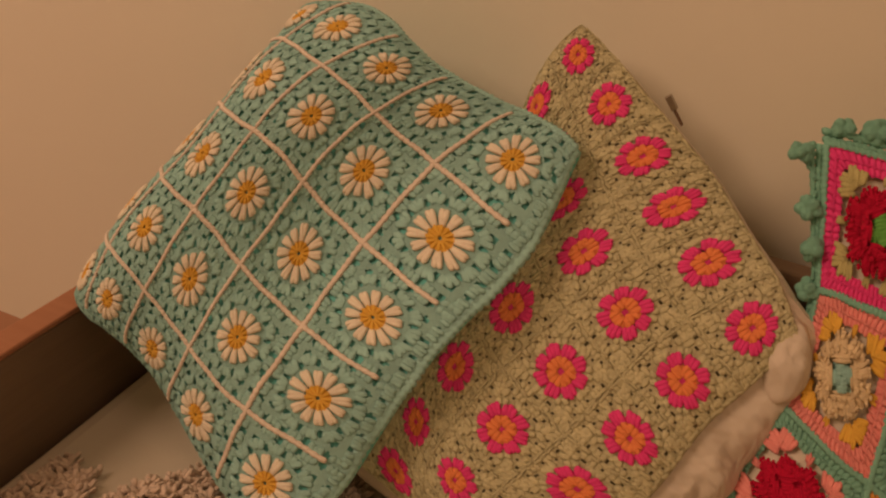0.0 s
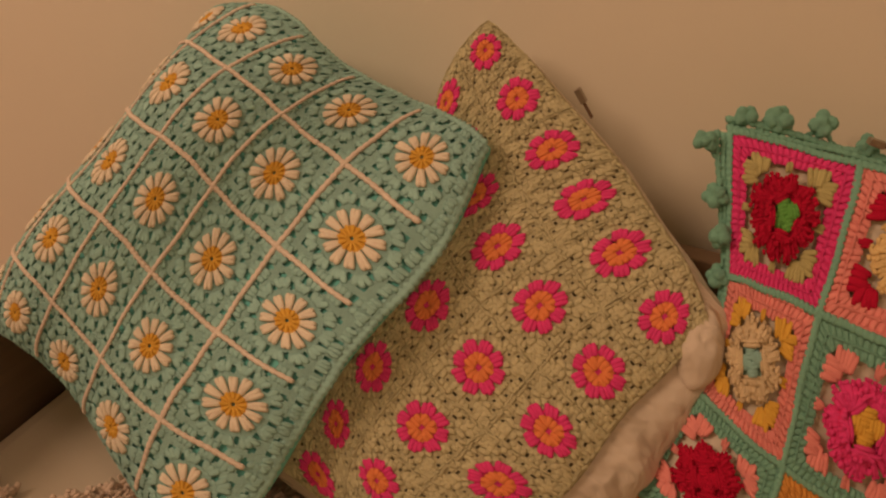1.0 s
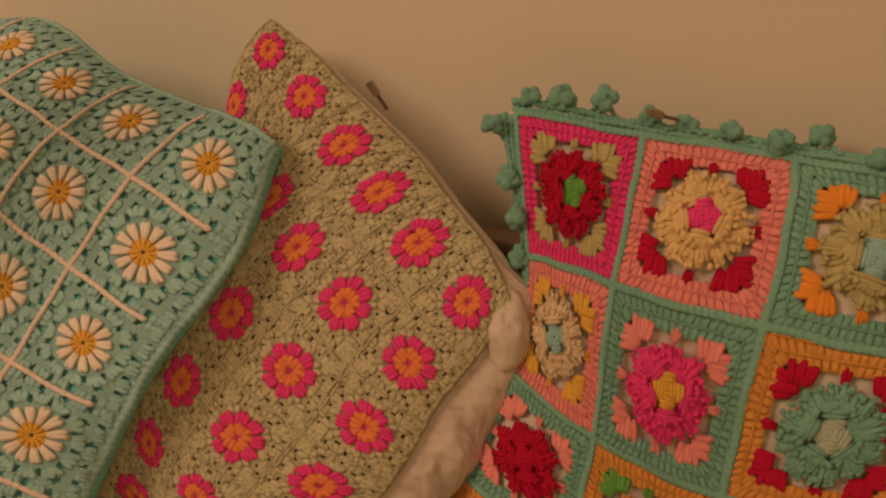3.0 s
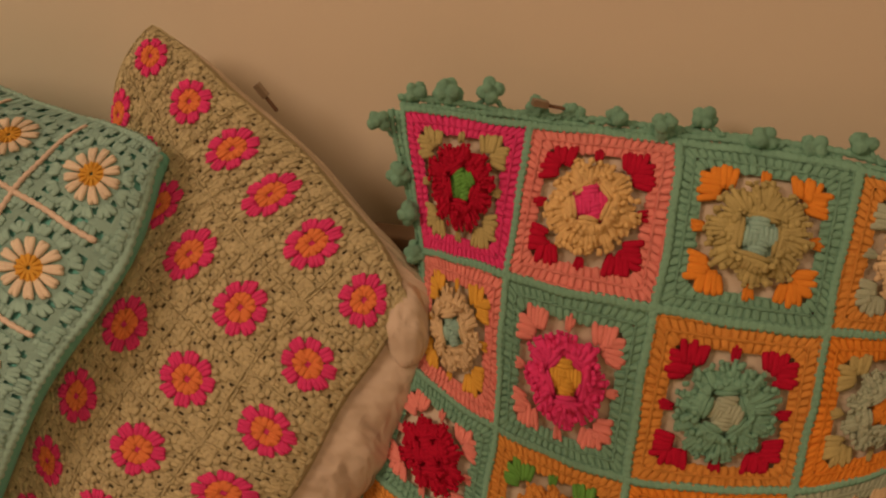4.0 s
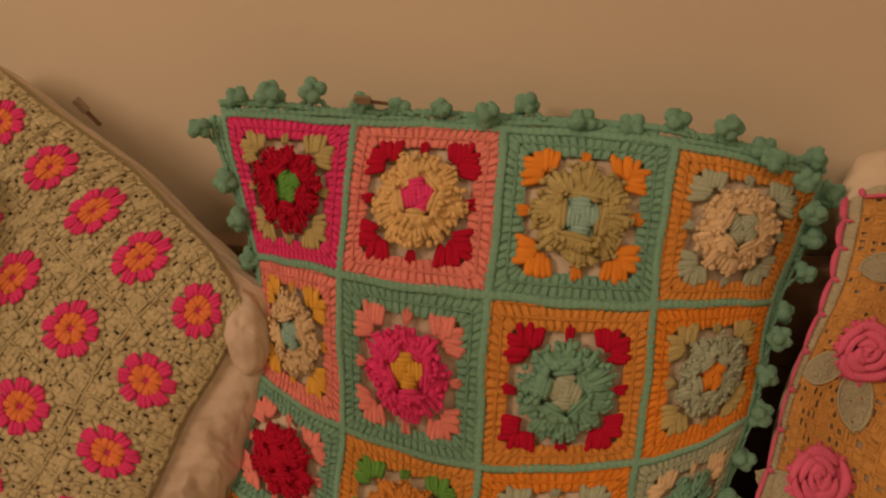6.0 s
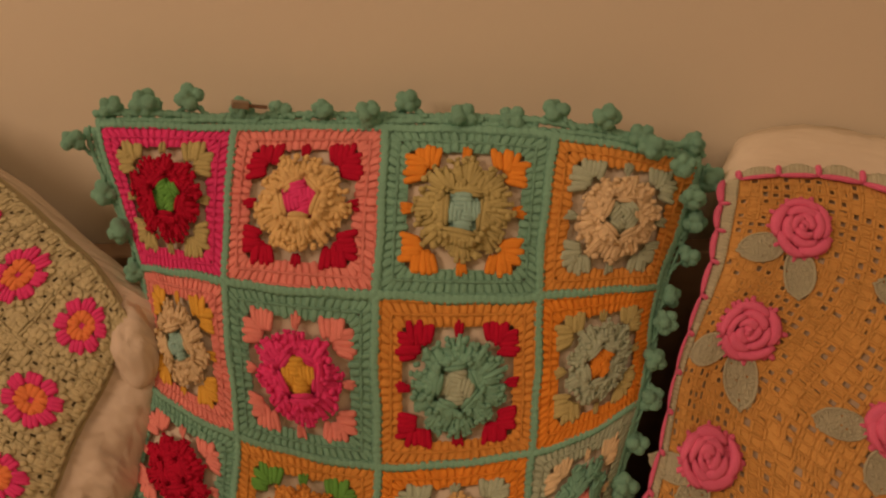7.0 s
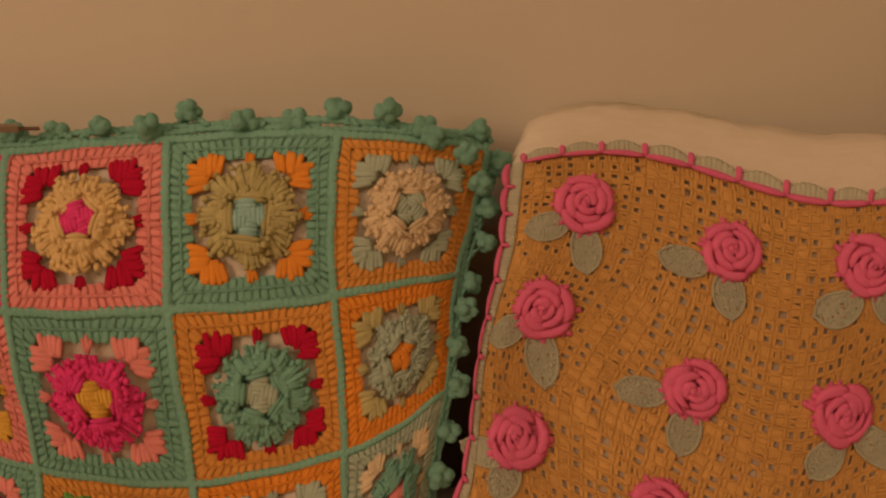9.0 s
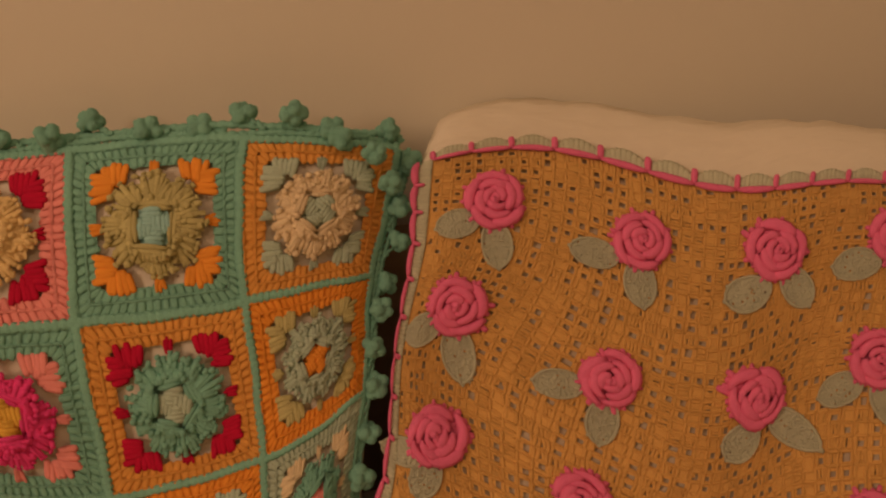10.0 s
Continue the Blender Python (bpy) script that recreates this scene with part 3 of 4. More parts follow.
def sage_square(s, t, half):
    patch = Patch(sage_face, s, t, half, half)
    ground, petals, heart = Strands(sage_face), Strands(sage_face), Strands(sage_face)
    for side in range(4):
        cluster(patch, heart, side, jit(0.02), 0.07, 0.34, 0.14, 3, 0.085, 0.0011, 0.0024, 1.6)
        heart.cut()
        for x in (-0.64, 0.0, 0.64):
            cluster(patch, ground, side, x + jit(0.03), 0.58, 0.79, 0.18, 3, 0.084, 0.0008, 0.0015, 1.2, 0.04)
        for x in (-0.77, -0.26, 0.26, 0.77):
            cluster(patch, ground, side, x + jit(0.03), 0.78, 0.95, 0.16, 3, 0.072, 0.0008, 0.0015, 1.2, 0.03)
        for k in range(9):
            x = -1 + (k + 0.5) / 4.5 + jit(0.05)
            p, q = (x - 0.12, 0.965 + jit(0.03)), (x + 0.12, 0.965 + jit(0.03))
            for _ in range(side):
                p, q = (-p[1], p[0]), (-q[1], q[0])
            patch.strand(ground, *p, *q, 0.042, 0.0012, 0.0020)
    for k in range(8):
        a = math.pi / 8 + k * math.pi / 4 + jit(0.05)
        c, d = math.cos(a), math.sin(a)
        for m in (-1, 0, 1):
            lo, hi = 0.33 + jit(0.02), 0.635 - 0.01 * abs(m) + jit(0.03)
            patch.strand(petals, c * lo - d * m * 0.085, d * lo + c * m * 0.085, c * hi - d * m * 0.112, d * hi + c * m * 0.112, 0.076, 0.0013, 0.0025 + jit(0.0003))
        petals.cut()
        a += math.pi / 8
        c, d = math.cos(a), math.sin(a)
        for m in (-1, 1):
            patch.strand(ground, c * 0.58 - d * m * 0.05, d * 0.58 + c * m * 0.05, c * 0.74 - d * m * 0.11, d * 0.74 + c * m * 0.11, 0.085, 0.0010, 0.0020)
    holes = []
    for side in range(4):
        for x, y, r in ((-0.33, 0.74, 0.042), (0.33, 0.74, 0.042), (0.0, 0.87, 0.036), (-0.52, 0.87, 0.036), (0.52, 0.87, 0.036), (0.80, 0.80, 0.042), (0.0, 0.37, 0.035), (0.27, 0.27, 0.035)):
            x, y = x + jit(0.03), y + jit(0.02)
            for _ in range(side):
                x, y = -y, x
            holes.append((x, y, r))
    holes = np.array(holes)
    ground.sheet(patch, lambda u, v: np.any((holes[:, 0] - u) ** 2 + (holes[:, 1] - v) ** 2 < holes[:, 2] ** 2), 34, 0.0014)
    base = ground.mesh("square", SAGE, sage, kind="stuff")
    rounds, eye = Strands(sage_face), Strands(sage_face)

    def outside(u, v):
        r = math.hypot(u, v)
        return r > 0.54 + 0.05 * math.cos(8 * math.atan2(v, u) - math.pi) or np.any((holes[:, 0] - u) ** 2 + (holes[:, 1] - v) ** 2 < holes[:, 2] ** 2)

    rounds.sheet(patch, outside, 34, 0.0024)
    rounds.mesh("pink_round", PINK, base)
    eye.sheet(patch, lambda u, v: not 0.04 < max(abs(u), abs(v)) < 0.29, 30, 0.0028)
    eye.mesh("orange_round", ORANGE, base)
    petals.pieces("pink_stitch", PINK, base, "hot pink cluster of stitches")
    heart.pieces("centre_stitch", ORANGE, base, "orange cluster of stitches")


for k in range(6):
    for i in range(6):
        sage_square(-1 + (i + 0.5) / 3, -1 + (k + 0.5) / 3, 1 / 6)



def folded_corner(place, size, turn, parent):
    """A soft corner of cotton cloth that sticks out, creased from its tip."""
    bm = bmesh.new()
    bmesh.ops.create_icosphere(bm, subdivisions=4, radius=1)
    spin = Euler(turn).to_matrix()
    for v in bm.verts:
        p = v.co.copy()
        angle = math.atan2(p.z, p.x)
        crease = 0.07 * abs(math.sin(angle * 2.5 + p.y * 1.5 + 0.6)) * (1 - 0.5 * abs(p.z)) + 0.10 * noise.noise(p * 1.6)
        p *= 0.93 + crease
        p.x *= 1 - 0.35 * max(0.0, p.z)
        v.co = Vector(place) + spin @ Vector((p.x * size[0], p.y * size[1], p.z * size[2]))
    verts, faces = [v.co.copy() for v in bm.verts], [tuple(v.index for v in f.verts) for f in bm.faces]
    bm.free()
    return part("folded_corner", verts, faces, SHADED_CREASED, parent, "creased cotton corner poking out of the cover")


corner_spot = sage_face.lift(np.array([1.03]), np.array([-0.90]), np.array([-0.012]))[0]
folded_corner(corner_spot, (0.020, 0.022, 0.034), (math.radians(-20), math.radians(-6), 0.0), sage_insert)

# ---- patchwork cushion with raised flowers and bobbles ----
patch_face = Face(NET_PATCHWORK, 0.02)
patchwork = thing("patchwork_cushion", "multicoloured crocheted patchwork cushion with raised flowers and green bobble trim", "cushion", "crocheted cushions")
closed_body("insert", patch_face, INSERT, patchwork, 0.010, 0.07, 0.0030, "cream cotton cushion insert")


def flower(patch, base, outer, cup, bud, bigger=1.0, petals=9):
    """Three rounds of crochet: an outer ring of puffed petals, a raised cup of folded ones and a tight bud."""
    o, c, b = Strands(patch.face), Strands(patch.face), Strands(patch.face)
    disc, bowl = Strands(patch.face), Strands(patch.face)
    shift = jit(0.05), jit(0.05)
    turn = jit(3)
    step = 2 * math.pi / petals
    for k in range(petals):
        a = turn + k * step + jit(0.06)
        reach, rise = (0.595 + jit(0.035)) * bigger, jit(0.0012)
        for m in (-3, -2.25, -1.5, -0.75, 0, 0.75, 1.5, 2.25, 3):
            q = a + m * step * 0.165 + jit(0.05)
            tip = reach - 0.016 * m * m + jit(0.035)
            u0, v0 = ring_at(0.26, a + m * step * 0.12)
            u1, v1 = ring_at(tip, q)
            patch.strand(o, u0, v0, u1, v1, 0.036 + jit(0.007), 0.0017, 0.0046 + rise + jit(0.0006), 0.0034 + rise + jit(0.0005), 0.0020 + jit(0.0008))
            if abs(m) < 3:
                p, e = ring_at(tip + 0.005, q - 0.055), ring_at(tip + jit(0.02), q + 0.055)
                patch.strand(o, *p, *e, 0.025 + jit(0.006), 0.0015, 0.0040 + rise + jit(0.0006))
        for m in range(5):
            r, q, way = random.uniform(0.36, reach - 0.04), a + jit(step * 0.5), jit(1.4)
            u0, v0 = ring_at(r, q)
            u1, v1 = u0 + 0.085 * math.cos(q + way), v0 + 0.085 * math.sin(q + way)
            patch.strand(o, u0, v0, u1, v1, 0.034 + jit(0.006), 0.0016, 0.0054 + rise + jit(0.0006), None, 0.0008)
        o.cut()
    disc.sheet(patch, lambda u, v: math.hypot(u, v) > 0.52 * bigger + 0.04 * math.sin(5 * math.atan2(v, u)), 30, 0.0042)
    tilt = jit(3)
    folds = random.choice((4, 5, 5))
    for k in range(folds):
        a = turn + k * 2 * math.pi / folds + jit(0.10)
        half = math.pi / folds
        high = 0.0092 + 0.0022 * math.cos(a - tilt) + jit(0.0006)
        top = 0.255 + jit(0.02)
        for m in range(12):
            f = (m - 5.5) / 5.5
            q = a + f * half * 1.02
            flat = top / max(math.cos(f * half), 0.6)
            u0, v0 = ring_at(0.395 - 0.02 * f * f + jit(0.02), q + jit(0.04))
            u1, v1 = ring_at(flat * 0.9 + 0.03, q)
            patch.strand(c, shift[0] + u0, shift[1] + v0, shift[0] + u1, shift[1] + v1, 0.037 + jit(0.006), 0.0019, high - 0.0046 + jit(0.0008), high - 0.0006 + jit(0.0004), 0.0012)
        for m in range(4):
            r, q, way = random.uniform(0.28, 0.37), a + jit(half), jit(1.5)
            u0, v0 = ring_at(r, q)
            u1, v1 = u0 + 0.075 * math.cos(q + way), v0 + 0.075 * math.sin(q + way)
            lift = high + 0.0012 - (r - 0.25) * 0.022
            patch.strand(c, shift[0] + u0, shift[1] + v0, shift[0] + u1, shift[1] + v1, 0.033 + jit(0.005), 0.0016, lift + jit(0.0004), None, 0.0006)
        for inward, up in ((0.025, -0.0002), (-0.03, 0.0004)):
            points = []
            for m in range(7):
                f = (m / 6 * 2 - 1) * 0.95
                r = (top + inward) / max(math.cos(f * half), 0.6) * 0.93
                x, y = ring_at(r, a + f * half)
                points.append((*patch.place(shift[0] + x, shift[1] + y), high + up - 0.0018 * f * f + 0.0004 * f))
            c.tube(points, 0.036 * patch.mean, 0.0019)
        c.cut()
    for k in range(4):
        a = turn + k * math.pi / 2 + jit(0.15)
        x, y = ring_at(0.10 + jit(0.015), a)
        dx, dy = -math.sin(a), math.cos(a)
        for m in range(4):
            off = (m - 1.2) * 0.050
            length = 0.140 - 0.012 * abs(m - 1.5) + jit(0.01)
            cx, cy = shift[0] + x + math.cos(a) * off, shift[1] + y + math.sin(a) * off
            patch.strand(b, cx - dx * length, cy - dy * length, cx + dx * length * 0.8, cy + dy * length * 0.8, 0.041, 0.0024, 0.0084 + jit(0.0004) - 0.0006 * m, 0.0066 + 0.0004 * m, 0.0014)
        b.cut()
    bowl.sheet(patch, lambda u, v: math.hypot(u - shift[0], v - shift[1]) > 0.26, 24, 0.0058)
    o.pieces("petal", outer, base)
    disc.mesh("petal_ground", outer, base)
    c.pieces("cup_petal", cup, base)
    b.pieces("bud_petal", bud, base)
    bowl.mesh("bud_ground", bud, base)


def window_square(col, row, ground, tuft, outer, cup, bud, petals=10, bigger=1.0):
    patch = Patch(patch_face, -0.75 + 0.5 * col, -0.75 + 0.5 * row, 0.25, 0.25)
    g, f = Strands(patch_face), Strands(patch_face)
    for side in range(4):
        def turned(p):
            for _ in range(side):
                p = (-p[1], p[0])
            return p
        # three rounds of upright stitches, each closed by a row of chain
        for lo, hi, n in ((0.695, 0.80, 16), (0.822, 0.945, 18)):
            for k in range(n):
                x = (k + 0.5) / n * 2 - 1
                a, b = turned((x * lo, lo - 0.02 + jit(0.025))), turned((x * hi + jit(0.016), hi + 0.01))
                patch.strand(g, *a, *b, 0.045 + jit(0.007), 0.0009, 0.0013 + jit(0.0003))
                for m in (-0.5, 0.5):
                    w = x * hi + m * hi / n
                    a, b = turned((w - 0.042, hi + 0.008 + jit(0.006))), turned((w + 0.042, hi + 0.022 + jit(0.006)))
                    patch.strand(g, *a, *b, 0.020 + jit(0.004), 0.0009, 0.0018 + jit(0.0004))
        for x, w in ((-0.46, 1), (0.46, 1), (0.0, 0.35)):
            inner = 0.47 if w == 1 else 0.57
            for m in (-1, -0.5, 0, 0.5, 1):
                a, b = turned((x + m * 0.09 * w, inner + 0.02 * abs(m) + jit(0.03))), turned((x + m * 0.14 * w + jit(0.02), 0.74 + jit(0.03)))
                patch.strand(f, *a, *b, 0.048 * (w + 0.3) / 1.3, 0.0012, 0.0020 + jit(0.0005), 0.0019 + jit(0.0005))
            f.cut()
    g.sheet(patch, lambda u, v: max(abs(u), abs(v)) < 0.69 or (abs(abs(u) - 0.80) < 0.035 and abs(abs(v) - 0.80) < 0.035), 44, 0.0013)
    base = g.mesh("square", ground, patchwork, kind="stuff")
    f.pieces("tuft", tuft, base)
    flower(patch, base, outer, cup, bud, bigger, petals)


GRID = [
    [(PINK, OLIVE, RED, RED, LIME), (SALMON, RED, BUTTER, BUTTER, PINK), (GREEN, TANGERINE, OLIVE, OLIVE, TEAL), (MUSTARD, MINT, ECRU, ECRU, MINT)],
    [(SALMON, YELLOW, ECRU, ECRU, TEAL), (GREEN, SALMON, PINK, PINK, YELLOW), (MUSTARD, RED, GREEN, GREEN, MINT), (TANGERINE, OLIVE, MINT, MINT, TANGERINE)],
    [(GREEN, SALMON, RED, RED, RED), (MUSTARD, LIME, MUSTARD, MUSTARD, PINK), (TANGERINE, MINT, BUTTER, BUTTER, RED), (MINT, ECRU, GREEN, GREEN, SALMON)],
    [(MUSTARD, RED, MINT, MINT, PINK), (SALMON, OLIVE, RED, RED, LIME), (GREEN, PINK, ECRU, ECRU, TEAL), (PINK, TANGERINE, OLIVE, OLIVE, RED)],
]
for row in range(4):
    for col in range(4):
        window_square(col, row, *GRID[row][col], petals=10 - (row + col) % 3, bigger=1.0 if row == 0 and col < 2 else 0.98)
for k in range(5):
    x = -1 + 0.5 * k
    for args in ((x, -1, x, 1), (-1, x, 1, x)):
        c = Strands(patch_face)
        cord(patch_face, c, *args, 88, 0.017, 0.0013, 0.0022)
        c.mesh("seam", GREEN, patchwork, "sea green crocheted seam")


def yarn_ball(name, place, radius, mat, parent, spin):
    """A crocheted bobble: a clump of small puffs of yarn drawn together."""
    verts, uvs = [], []
    turn = Euler((spin, spin * 1.7, spin * 0.6)).to_matrix()
    puffs = [(Vector((0, 0, 0)), 0.62)] + [(Vector((math.cos(k * 1.257), math.sin(k * 1.257), jit(0.5))) * 0.56, random.uniform(0.42, 0.56)) for k in range(5)]
    puffs += [(Vector((jit(0.25), jit(0.25), 0.55)), 0.5), (Vector((jit(0.25), jit(0.25), -0.55)), 0.5)]
    bm = bmesh.new()
    bmesh.ops.create_icosphere(bm, subdivisions=4, radius=1)
    for v in bm.verts:
        p = v.co.copy()
        reach = 0.4
        for middle, size in puffs:
            along = p.dot(middle)
            inside = size * size - middle.length_squared + along * along
            if inside > 0:
                reach = max(reach, along + math.sqrt(inside))
        reach *= 1 + 0.10 * noise.noise(p * 5 + Vector((spin, 0, 0)))
        verts.append(np.array(place) + np.array(turn @ (p * reach)) * radius)
        uvs.append((math.atan2(p.y, p.x), p.z * 2))
    faces = [tuple(v.index for v in f.verts) for f in bm.faces]
    bm.free()
    return part(name, verts, faces, mat, parent, "", uvs)


def trim_side(s0, t0, s1, t1, n, out, first=0.5):
    """Bobbles on short stalks, and the looped cord that they hang from."""
    loops = Strands(patch_face)
    step = 0.5 / n
    for k in range(n):
        f = (k + first) / n
        s, t = s0 + (s1 - s0) * f, t0 + (t1 - t0) * f
        reach = 0.066 + jit(0.032)
        e = 0.9 / n
        s, t = s + jit(0.02) * (out[0] == 0), t + jit(0.02) * (out[1] == 0)
        a = (s - (s1 - s0) * e / 2 + out[0] * 0.03, t - (t1 - t0) * e / 2 + out[1] * 0.03)
        b = (s + (s1 - s0) * e / 2 + out[0] * 0.03, t + (t1 - t0) * e / 2 + out[1] * 0.03)
        c = (s + out[0] * reach * 0.95, t + out[1] * reach * 0.95)
        for p, q in ((a, c), (b, c)):
            cord(patch_face, loops, *p, *q, 5, 0.010, 0.0018, 0.001 + jit(0.002))
        place = patch_face.lift(np.array([s + out[0] * reach]), np.array([t + out[1] * reach]), np.array([0.004 + jit(0.006)]))[0]
        yarn_ball("bobble", place, 0.0092 + jit(0.0012), GREEN, patchwork, k * 1.3 + s * 7)
    loops.mesh("trim", GREEN, patchwork)
    base = Strands(patch_face)
    for off in (0.02, 0.042):
        cord(patch_face, base, s0 + out[0] * off, t0 + out[1] * off, s1 + out[0] * off, t1 + out[1] * off, 70, 0.014, 0.0024, 0.0005)
    base.mesh("edging", GREEN, patchwork)


trim_side(-1, -1, 1, -1, 14, (0, -1))
trim_side(-1, -1, -1, 1, 13, (-1, 0))
trim_side(1, -1, 1, 1, 13, (1, 0))

# the trim curls forward over the top corner
for s, t, h in ((0.80, -1.0, 0.012), (0.91, -0.96, 0.014), (0.985, -0.86, 0.012)):
    yarn_ball("bobble", patch_face.lift(np.array([s]), np.array([t]), np.array([h]))[0], 0.0094, GREEN, patchwork, s * 9 + t * 4)

# ---- orange cushion with roses ----
rose_face = Face(NET_ROSE, 0.03)
roses = thing("rose_cushion", "orange openwork crocheted cushion with pink roses and pale green leaves", "cushion", "crocheted cushions")
closed_body("insert", rose_face, INSERT, roses, 0.072, 0.085, 0.0036, "cream cotton cushion insert showing above the cover", steps=48, wrinkle=0.07, sides=(0.05, 0.3, 1, 0.3), swell=lambda s, t: 1.0 + 0.12 * s - 0.5 * max(0.0, -s - 0.82) / 0.18)
closed_body("backing", rose_face, LINING_ORANGE, roses, 0.002, 0.02, 0.0014, taper=0.01)
net = Strands(rose_face)
CELLS = 12
for row in range(4):
    for col in range(4):
        patch = Patch(rose_face, -0.75 + 0.5 * col, -0.75 + 0.5 * row, 0.25, 0.25)
        open_cells = {(i, j): random.random() for i in range(CELLS) for j in range(CELLS)}

        def hole(u, v):
            x, y = (u + 1) / 2 * CELLS, (v + 1) / 2 * CELLS
            i, j = int(x), int(y)
            chance = open_cells.get((i, j), 1)
            if chance > 0.66:
                return False
            a, b = x - i, y - j
            if abs(u) > abs(v):
                a, b = b, a
            return 0.26 < a < 0.72 and (0.12 if chance < 0.12 else 0.34) < b < 0.86

        net.sheet(patch, hole, CELLS * 5, 0.0013)
        for i in range(CELLS):
            for j in range(CELLS):
                u, v = (i + 0.5) / CELLS * 2 - 1, (j + 0.5) / CELLS * 2 - 1
                c = 1 / CELLS
                along = abs(u) > abs(v)
                knots = ((-0.68, -0.9, 0.9), (0.66, -0.9, 0.9)) if open_cells[(i, j)] <= 0.66 else ((-0.72, -0.9, 0.9), (-0.26, -0.85, 0.9), (0.22, -0.9, 0.85), (0.68, -0.9, 0.9))
                for x, lo, hi in knots:
                    a, b = (lo + jit(0.12), x + jit(0.12)), (hi + jit(0.12), x + jit(0.22))
                    if not along:
                        a, b = (a[1], a[0]), (b[1], b[0])
                    patch.strand(net, u + c * a[0], v + c * a[1], u + c * b[0], v + c * b[1], c * 0.25, 0.0006, 0.0014 + jit(0.0003))
                a, b = (-0.95, -0.95), (-0.95 + jit(0.1), 0.95)
                if not along:
                    a, b = (a[1], a[0]), (b[1], b[0])
                patch.strand(net, u + c * a[0], v + c * a[1], u + c * b[0], v + c * b[1], c * 0.25, 0.0006, 0.0017 + jit(0.0003))
net.mesh("openwork", AMBER, roses, kind="stuff")


def rose(s, t, leaf_reach):
    """A rolled rose about 46 mm across with two leaves; measures in metres."""
    patch = metric_patch(rose_face, s, t)
    to = Strands(rose_face)
    turn = jit(3)
    for r, n, w, h, lift in ((0.0178, 5, 0.0039, 0.0026, 0.0044), (0.0118, 4, 0.0037, 0.0028, 0.0058), (0.0062, 3, 0.0034, 0.0028, 0.0068), (0.0018, 2, 0.0026, 0.0026, 0.0072)):
        for k in range(n):
            d = 2 * math.pi / n
            a = turn + k * d + r * 160 + jit(0.2)
            patch.arc(to, 0, 0, r + 0.0014 + jit(0.0007), r - 0.0012 + jit(0.0006), a - 0.12, a + d * 1.08, w + jit(0.0004), h, lift + jit(0.0004), lift + 0.0010)
            to.cut()
    ruffle = Strands(rose_face)
    for k in range(26):
        a = turn + k * 2 * math.pi / 26 + jit(0.06)
        q = ring_at(0.0222 + jit(0.0010) + (0.0022 if k % 3 == 0 else 0.0), a + jit(0.06))
        p = ring_at(0.012, a)
        patch.strand(ruffle, *p, *q, 0.0021, 0.0016, 0.0032, 0.0022)
    ruffle.sheet(patch.within(0, 0, 0.02), lambda u, v: math.hypot(u, v) > 0.95, 26, 0.0036)
    base = ruffle.mesh("rose", ROSE, roses, "rolled pink crocheted rose", kind="stuff")
    to.pieces("rose_petal", ROSE, base)
    for u, v, angle in ((-leaf_reach, 0.0215, 168), (0.0085, 0.0300, 70)):
        leaf = Strands(rose_face)
        angle = math.radians(angle) + jit(0.22)
        u, v = u + jit(0.002), v + jit(0.002)
        c, d = math.cos(angle), math.sin(angle)

        def spot(x, y):
            return u + c * x - d * y, v + d * x + c * y

        def half_width(x):
            return 0.0108 * max(0.0, 1 - abs(x / 0.0175) ** 2.2) ** 0.62
        for k in range(110):
            x = random.uniform(-0.0155, 0.0155)
            y = random.uniform(-0.92, 0.92) * half_width(x)
            way = jit(0.5) + (1.1 if y > 0 else -1.1)
            reach = random.uniform(0.0012, 0.0024)
            patch.strand(leaf, *spot(x, y), *spot(x + reach * math.cos(way), y + reach * math.sin(way)), 0.0011 + jit(0.0002), 0.0005, 0.0027 + jit(0.0002))
        rim = []
        for k in range(41):
            x = 0.0175 * math.cos(k * math.pi / 20)
            y = half_width(x) * (1 if k <= 20 else -1)
            x, y = spot(x + (0.002 if k in (0, 40) else 0), y)
            rim.append((*patch.place(x, y), 0.0029))
        leaf.rope(rim, 0.0010 * patch.mean, 0.0010, 22)
        leaf.sheet(patch.within(u, v, 0.018), lambda x, y: abs((y * c - x * d) * 0.018) > half_width((x * c + y * d) * 0.018) - 0.0004 or random.random() < 0.03, 26, 0.0027)
        leaf.mesh("leaf", LEAF, roses, "pale green leaf")


for row in range(4):
    for col in range(4):
        rose(-0.75 + 0.5 * col, -0.75 + 0.5 * row, 0.028 if col else 0.025 - 0.004 * row)


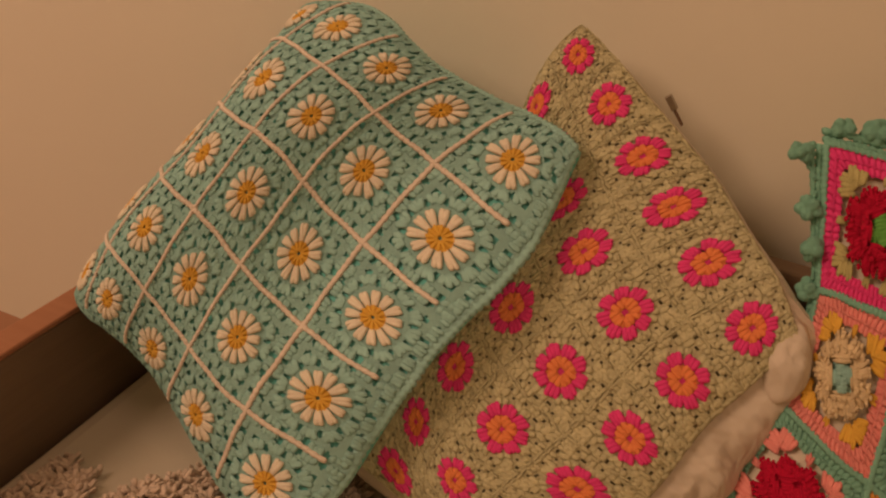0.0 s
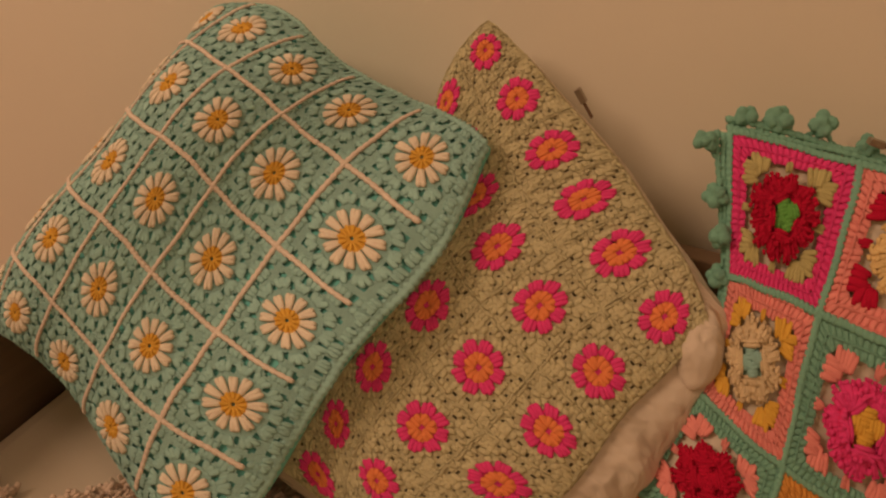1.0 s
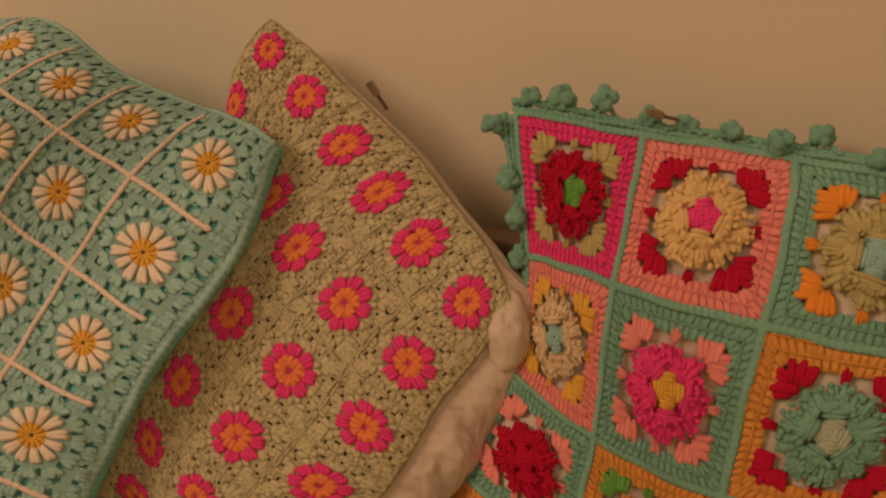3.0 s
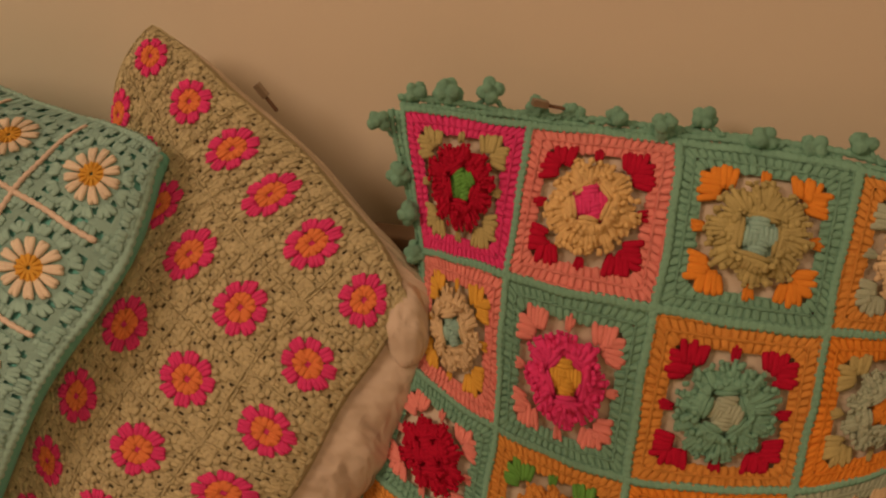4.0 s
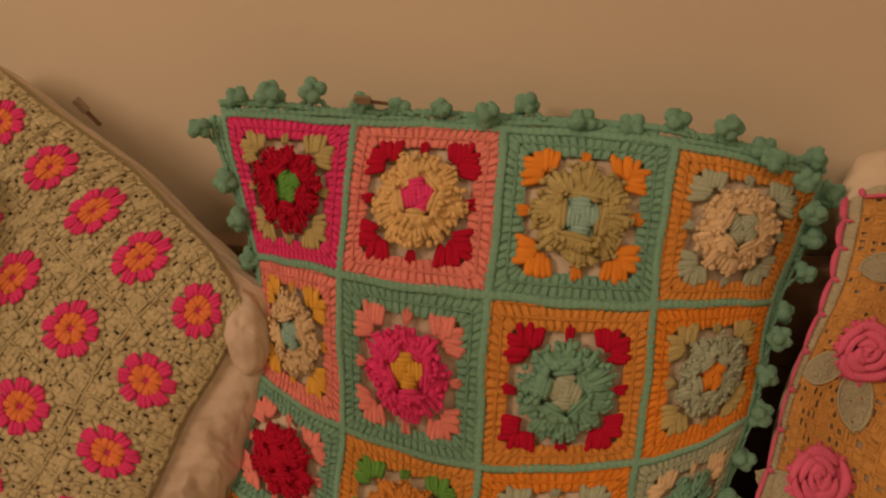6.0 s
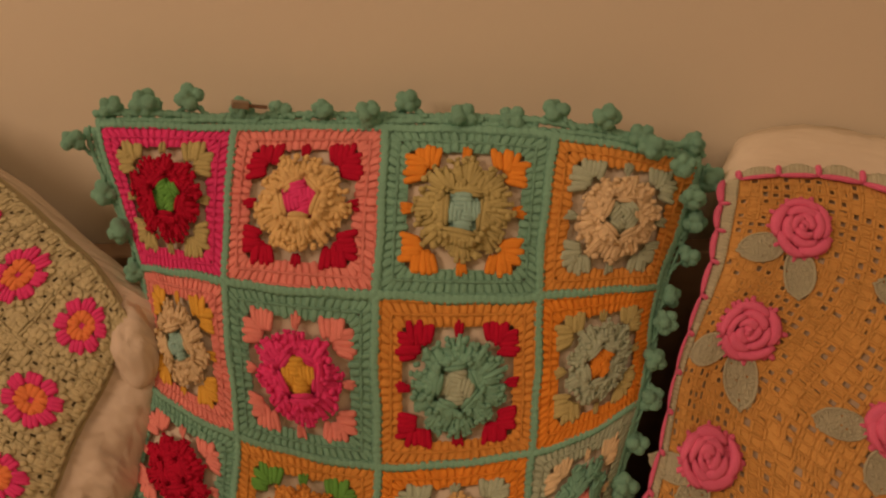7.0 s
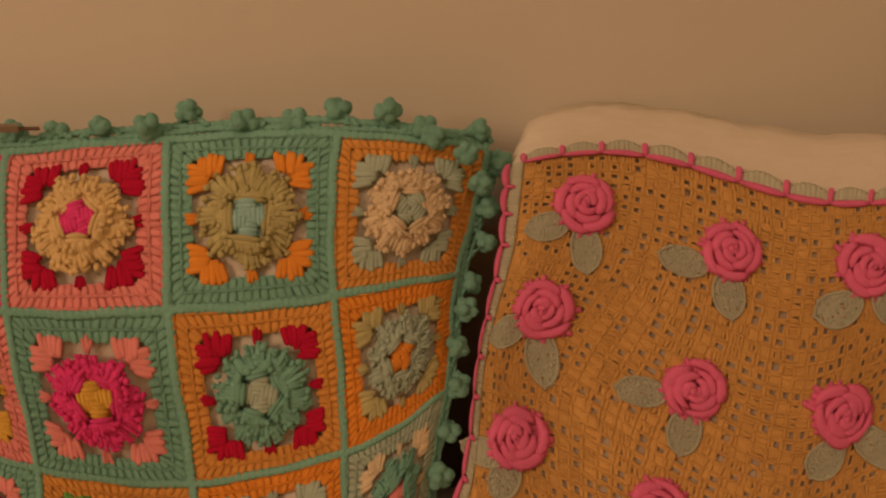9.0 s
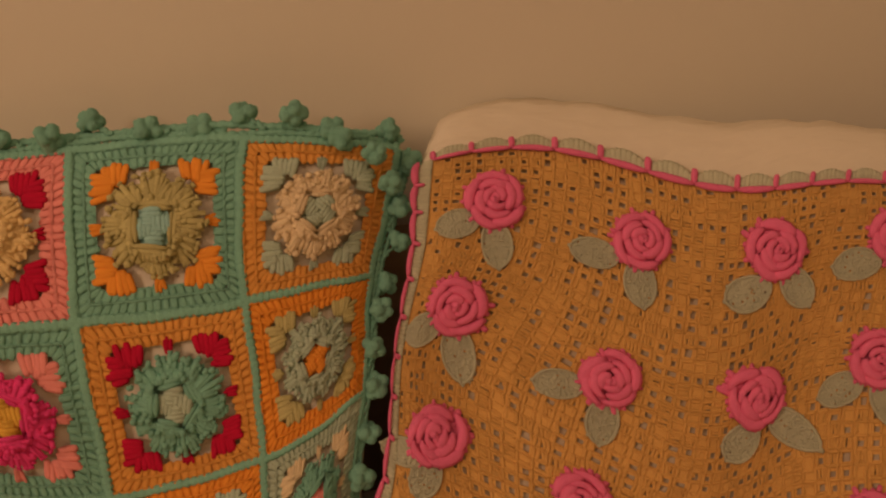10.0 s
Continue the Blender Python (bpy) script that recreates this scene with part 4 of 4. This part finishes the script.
def scallops(s0, t0, s1, t1, n, out, rim):
    """A pale green scalloped trim with a pink edge and small points."""
    for k in range(n):
        a, b = k / n, (k + 1) / n
        green, pink = Strands(rose_face), Strands(rose_face)
        for m in range(9):
            f = a + (b - a) * (m + 0.5) / 9
            bulge = 0.03 + 0.035 * math.sin(math.pi * (m + 0.5) / 9)
            s, t = s0 + (s1 - s0) * f, t0 + (t1 - t0) * f
            green.add(s, t, s + out[0] * bulge, t + out[1] * bulge, 0.014, 0.0011, 0.0025)
        base = green.mesh("scallop", LEAF, roses, kind="stuff")
        points = []
        for m in range(7):
            f = a + (b - a) * m / 6
            reach = rim * (0.94 + 0.12 * math.sin(math.pi * m / 6))
            points.append((s0 + (s1 - s0) * f + out[0] * reach, t0 + (t1 - t0) * f + out[1] * reach, 0.0038))
        pink.tube(points, 0.014, 0.0022)
        s, t = s0 + (s1 - s0) * a, t0 + (t1 - t0) * a
        way = 0.055 if rim < 0.05 else -0.035
        pink.add(s + out[0] * rim, t + out[1] * rim, s + out[0] * (rim + way), t + out[1] * (rim + way), 0.012, 0.002, 0.004)
        pink.mesh("pink_edge", ROSE, base, "pink crocheted edge")


scallops(-1, -1, 1, -1, 13, (0, -1), 0.0)
scallops(-1, 1, -1, -1, 12, (-1, 0), 0.06)

# ---- shaggy throw on the mattress ----
rug = thing("shaggy_throw", "beige shaggy throw lying on the cream mattress", "throw")
tufts = Strands(Face([[(-0.575 + 0.068 * i - 0.006 * j, -0.195 - 0.055 * j + 0.032 * i, BED_Z + 0.003) for i in range(5)] for j in range(5)]))
for k in range(5200):
    s, t = random.uniform(-1, 1), random.uniform(-1, 1)
    if t < -0.72 + 0.22 * math.sin(s * 9) + 0.12 * math.sin(s * 23 + 1):
        continue
    a = random.uniform(0, 6.28)
    l = random.uniform(0.025, 0.06)
    tufts.add(s, t, s + l * math.cos(a), t + l * math.sin(a), 0.017, 0.0026, 0.001, random.uniform(0.002, 0.010))
tufts.mesh("shag", RUG_YARN, rug, kind="stuff")

# ---- zip sliders ----


def zip_slider(parent, place, way):
    """A slider body and its pull tab, lying along way."""
    way = Vector(way).normalized()
    turn = way.to_track_quat("X", "Z").to_matrix().to_4x4()
    for name, lo, hi in (("zip_slider", (-0.006, -0.003, -0.002), (0.006, 0.003, 0.003)), ("zip_pull", (0.005, -0.002, -0.001), (0.019, 0.002, 0.001))):
        ob = box(name, lo, hi, METAL if name == "zip_slider" else ZIP, parent, bevel=0.0008)
        ob.matrix_basis = Matrix.Translation(place) @ turn


zip_slider(sage, (-0.201, 0.048, 0.482), (0.016, 0.0, -0.019))
zip_slider(patchwork, (0.004, 0.046, 0.494), (0.03, 0.010, -0.006))
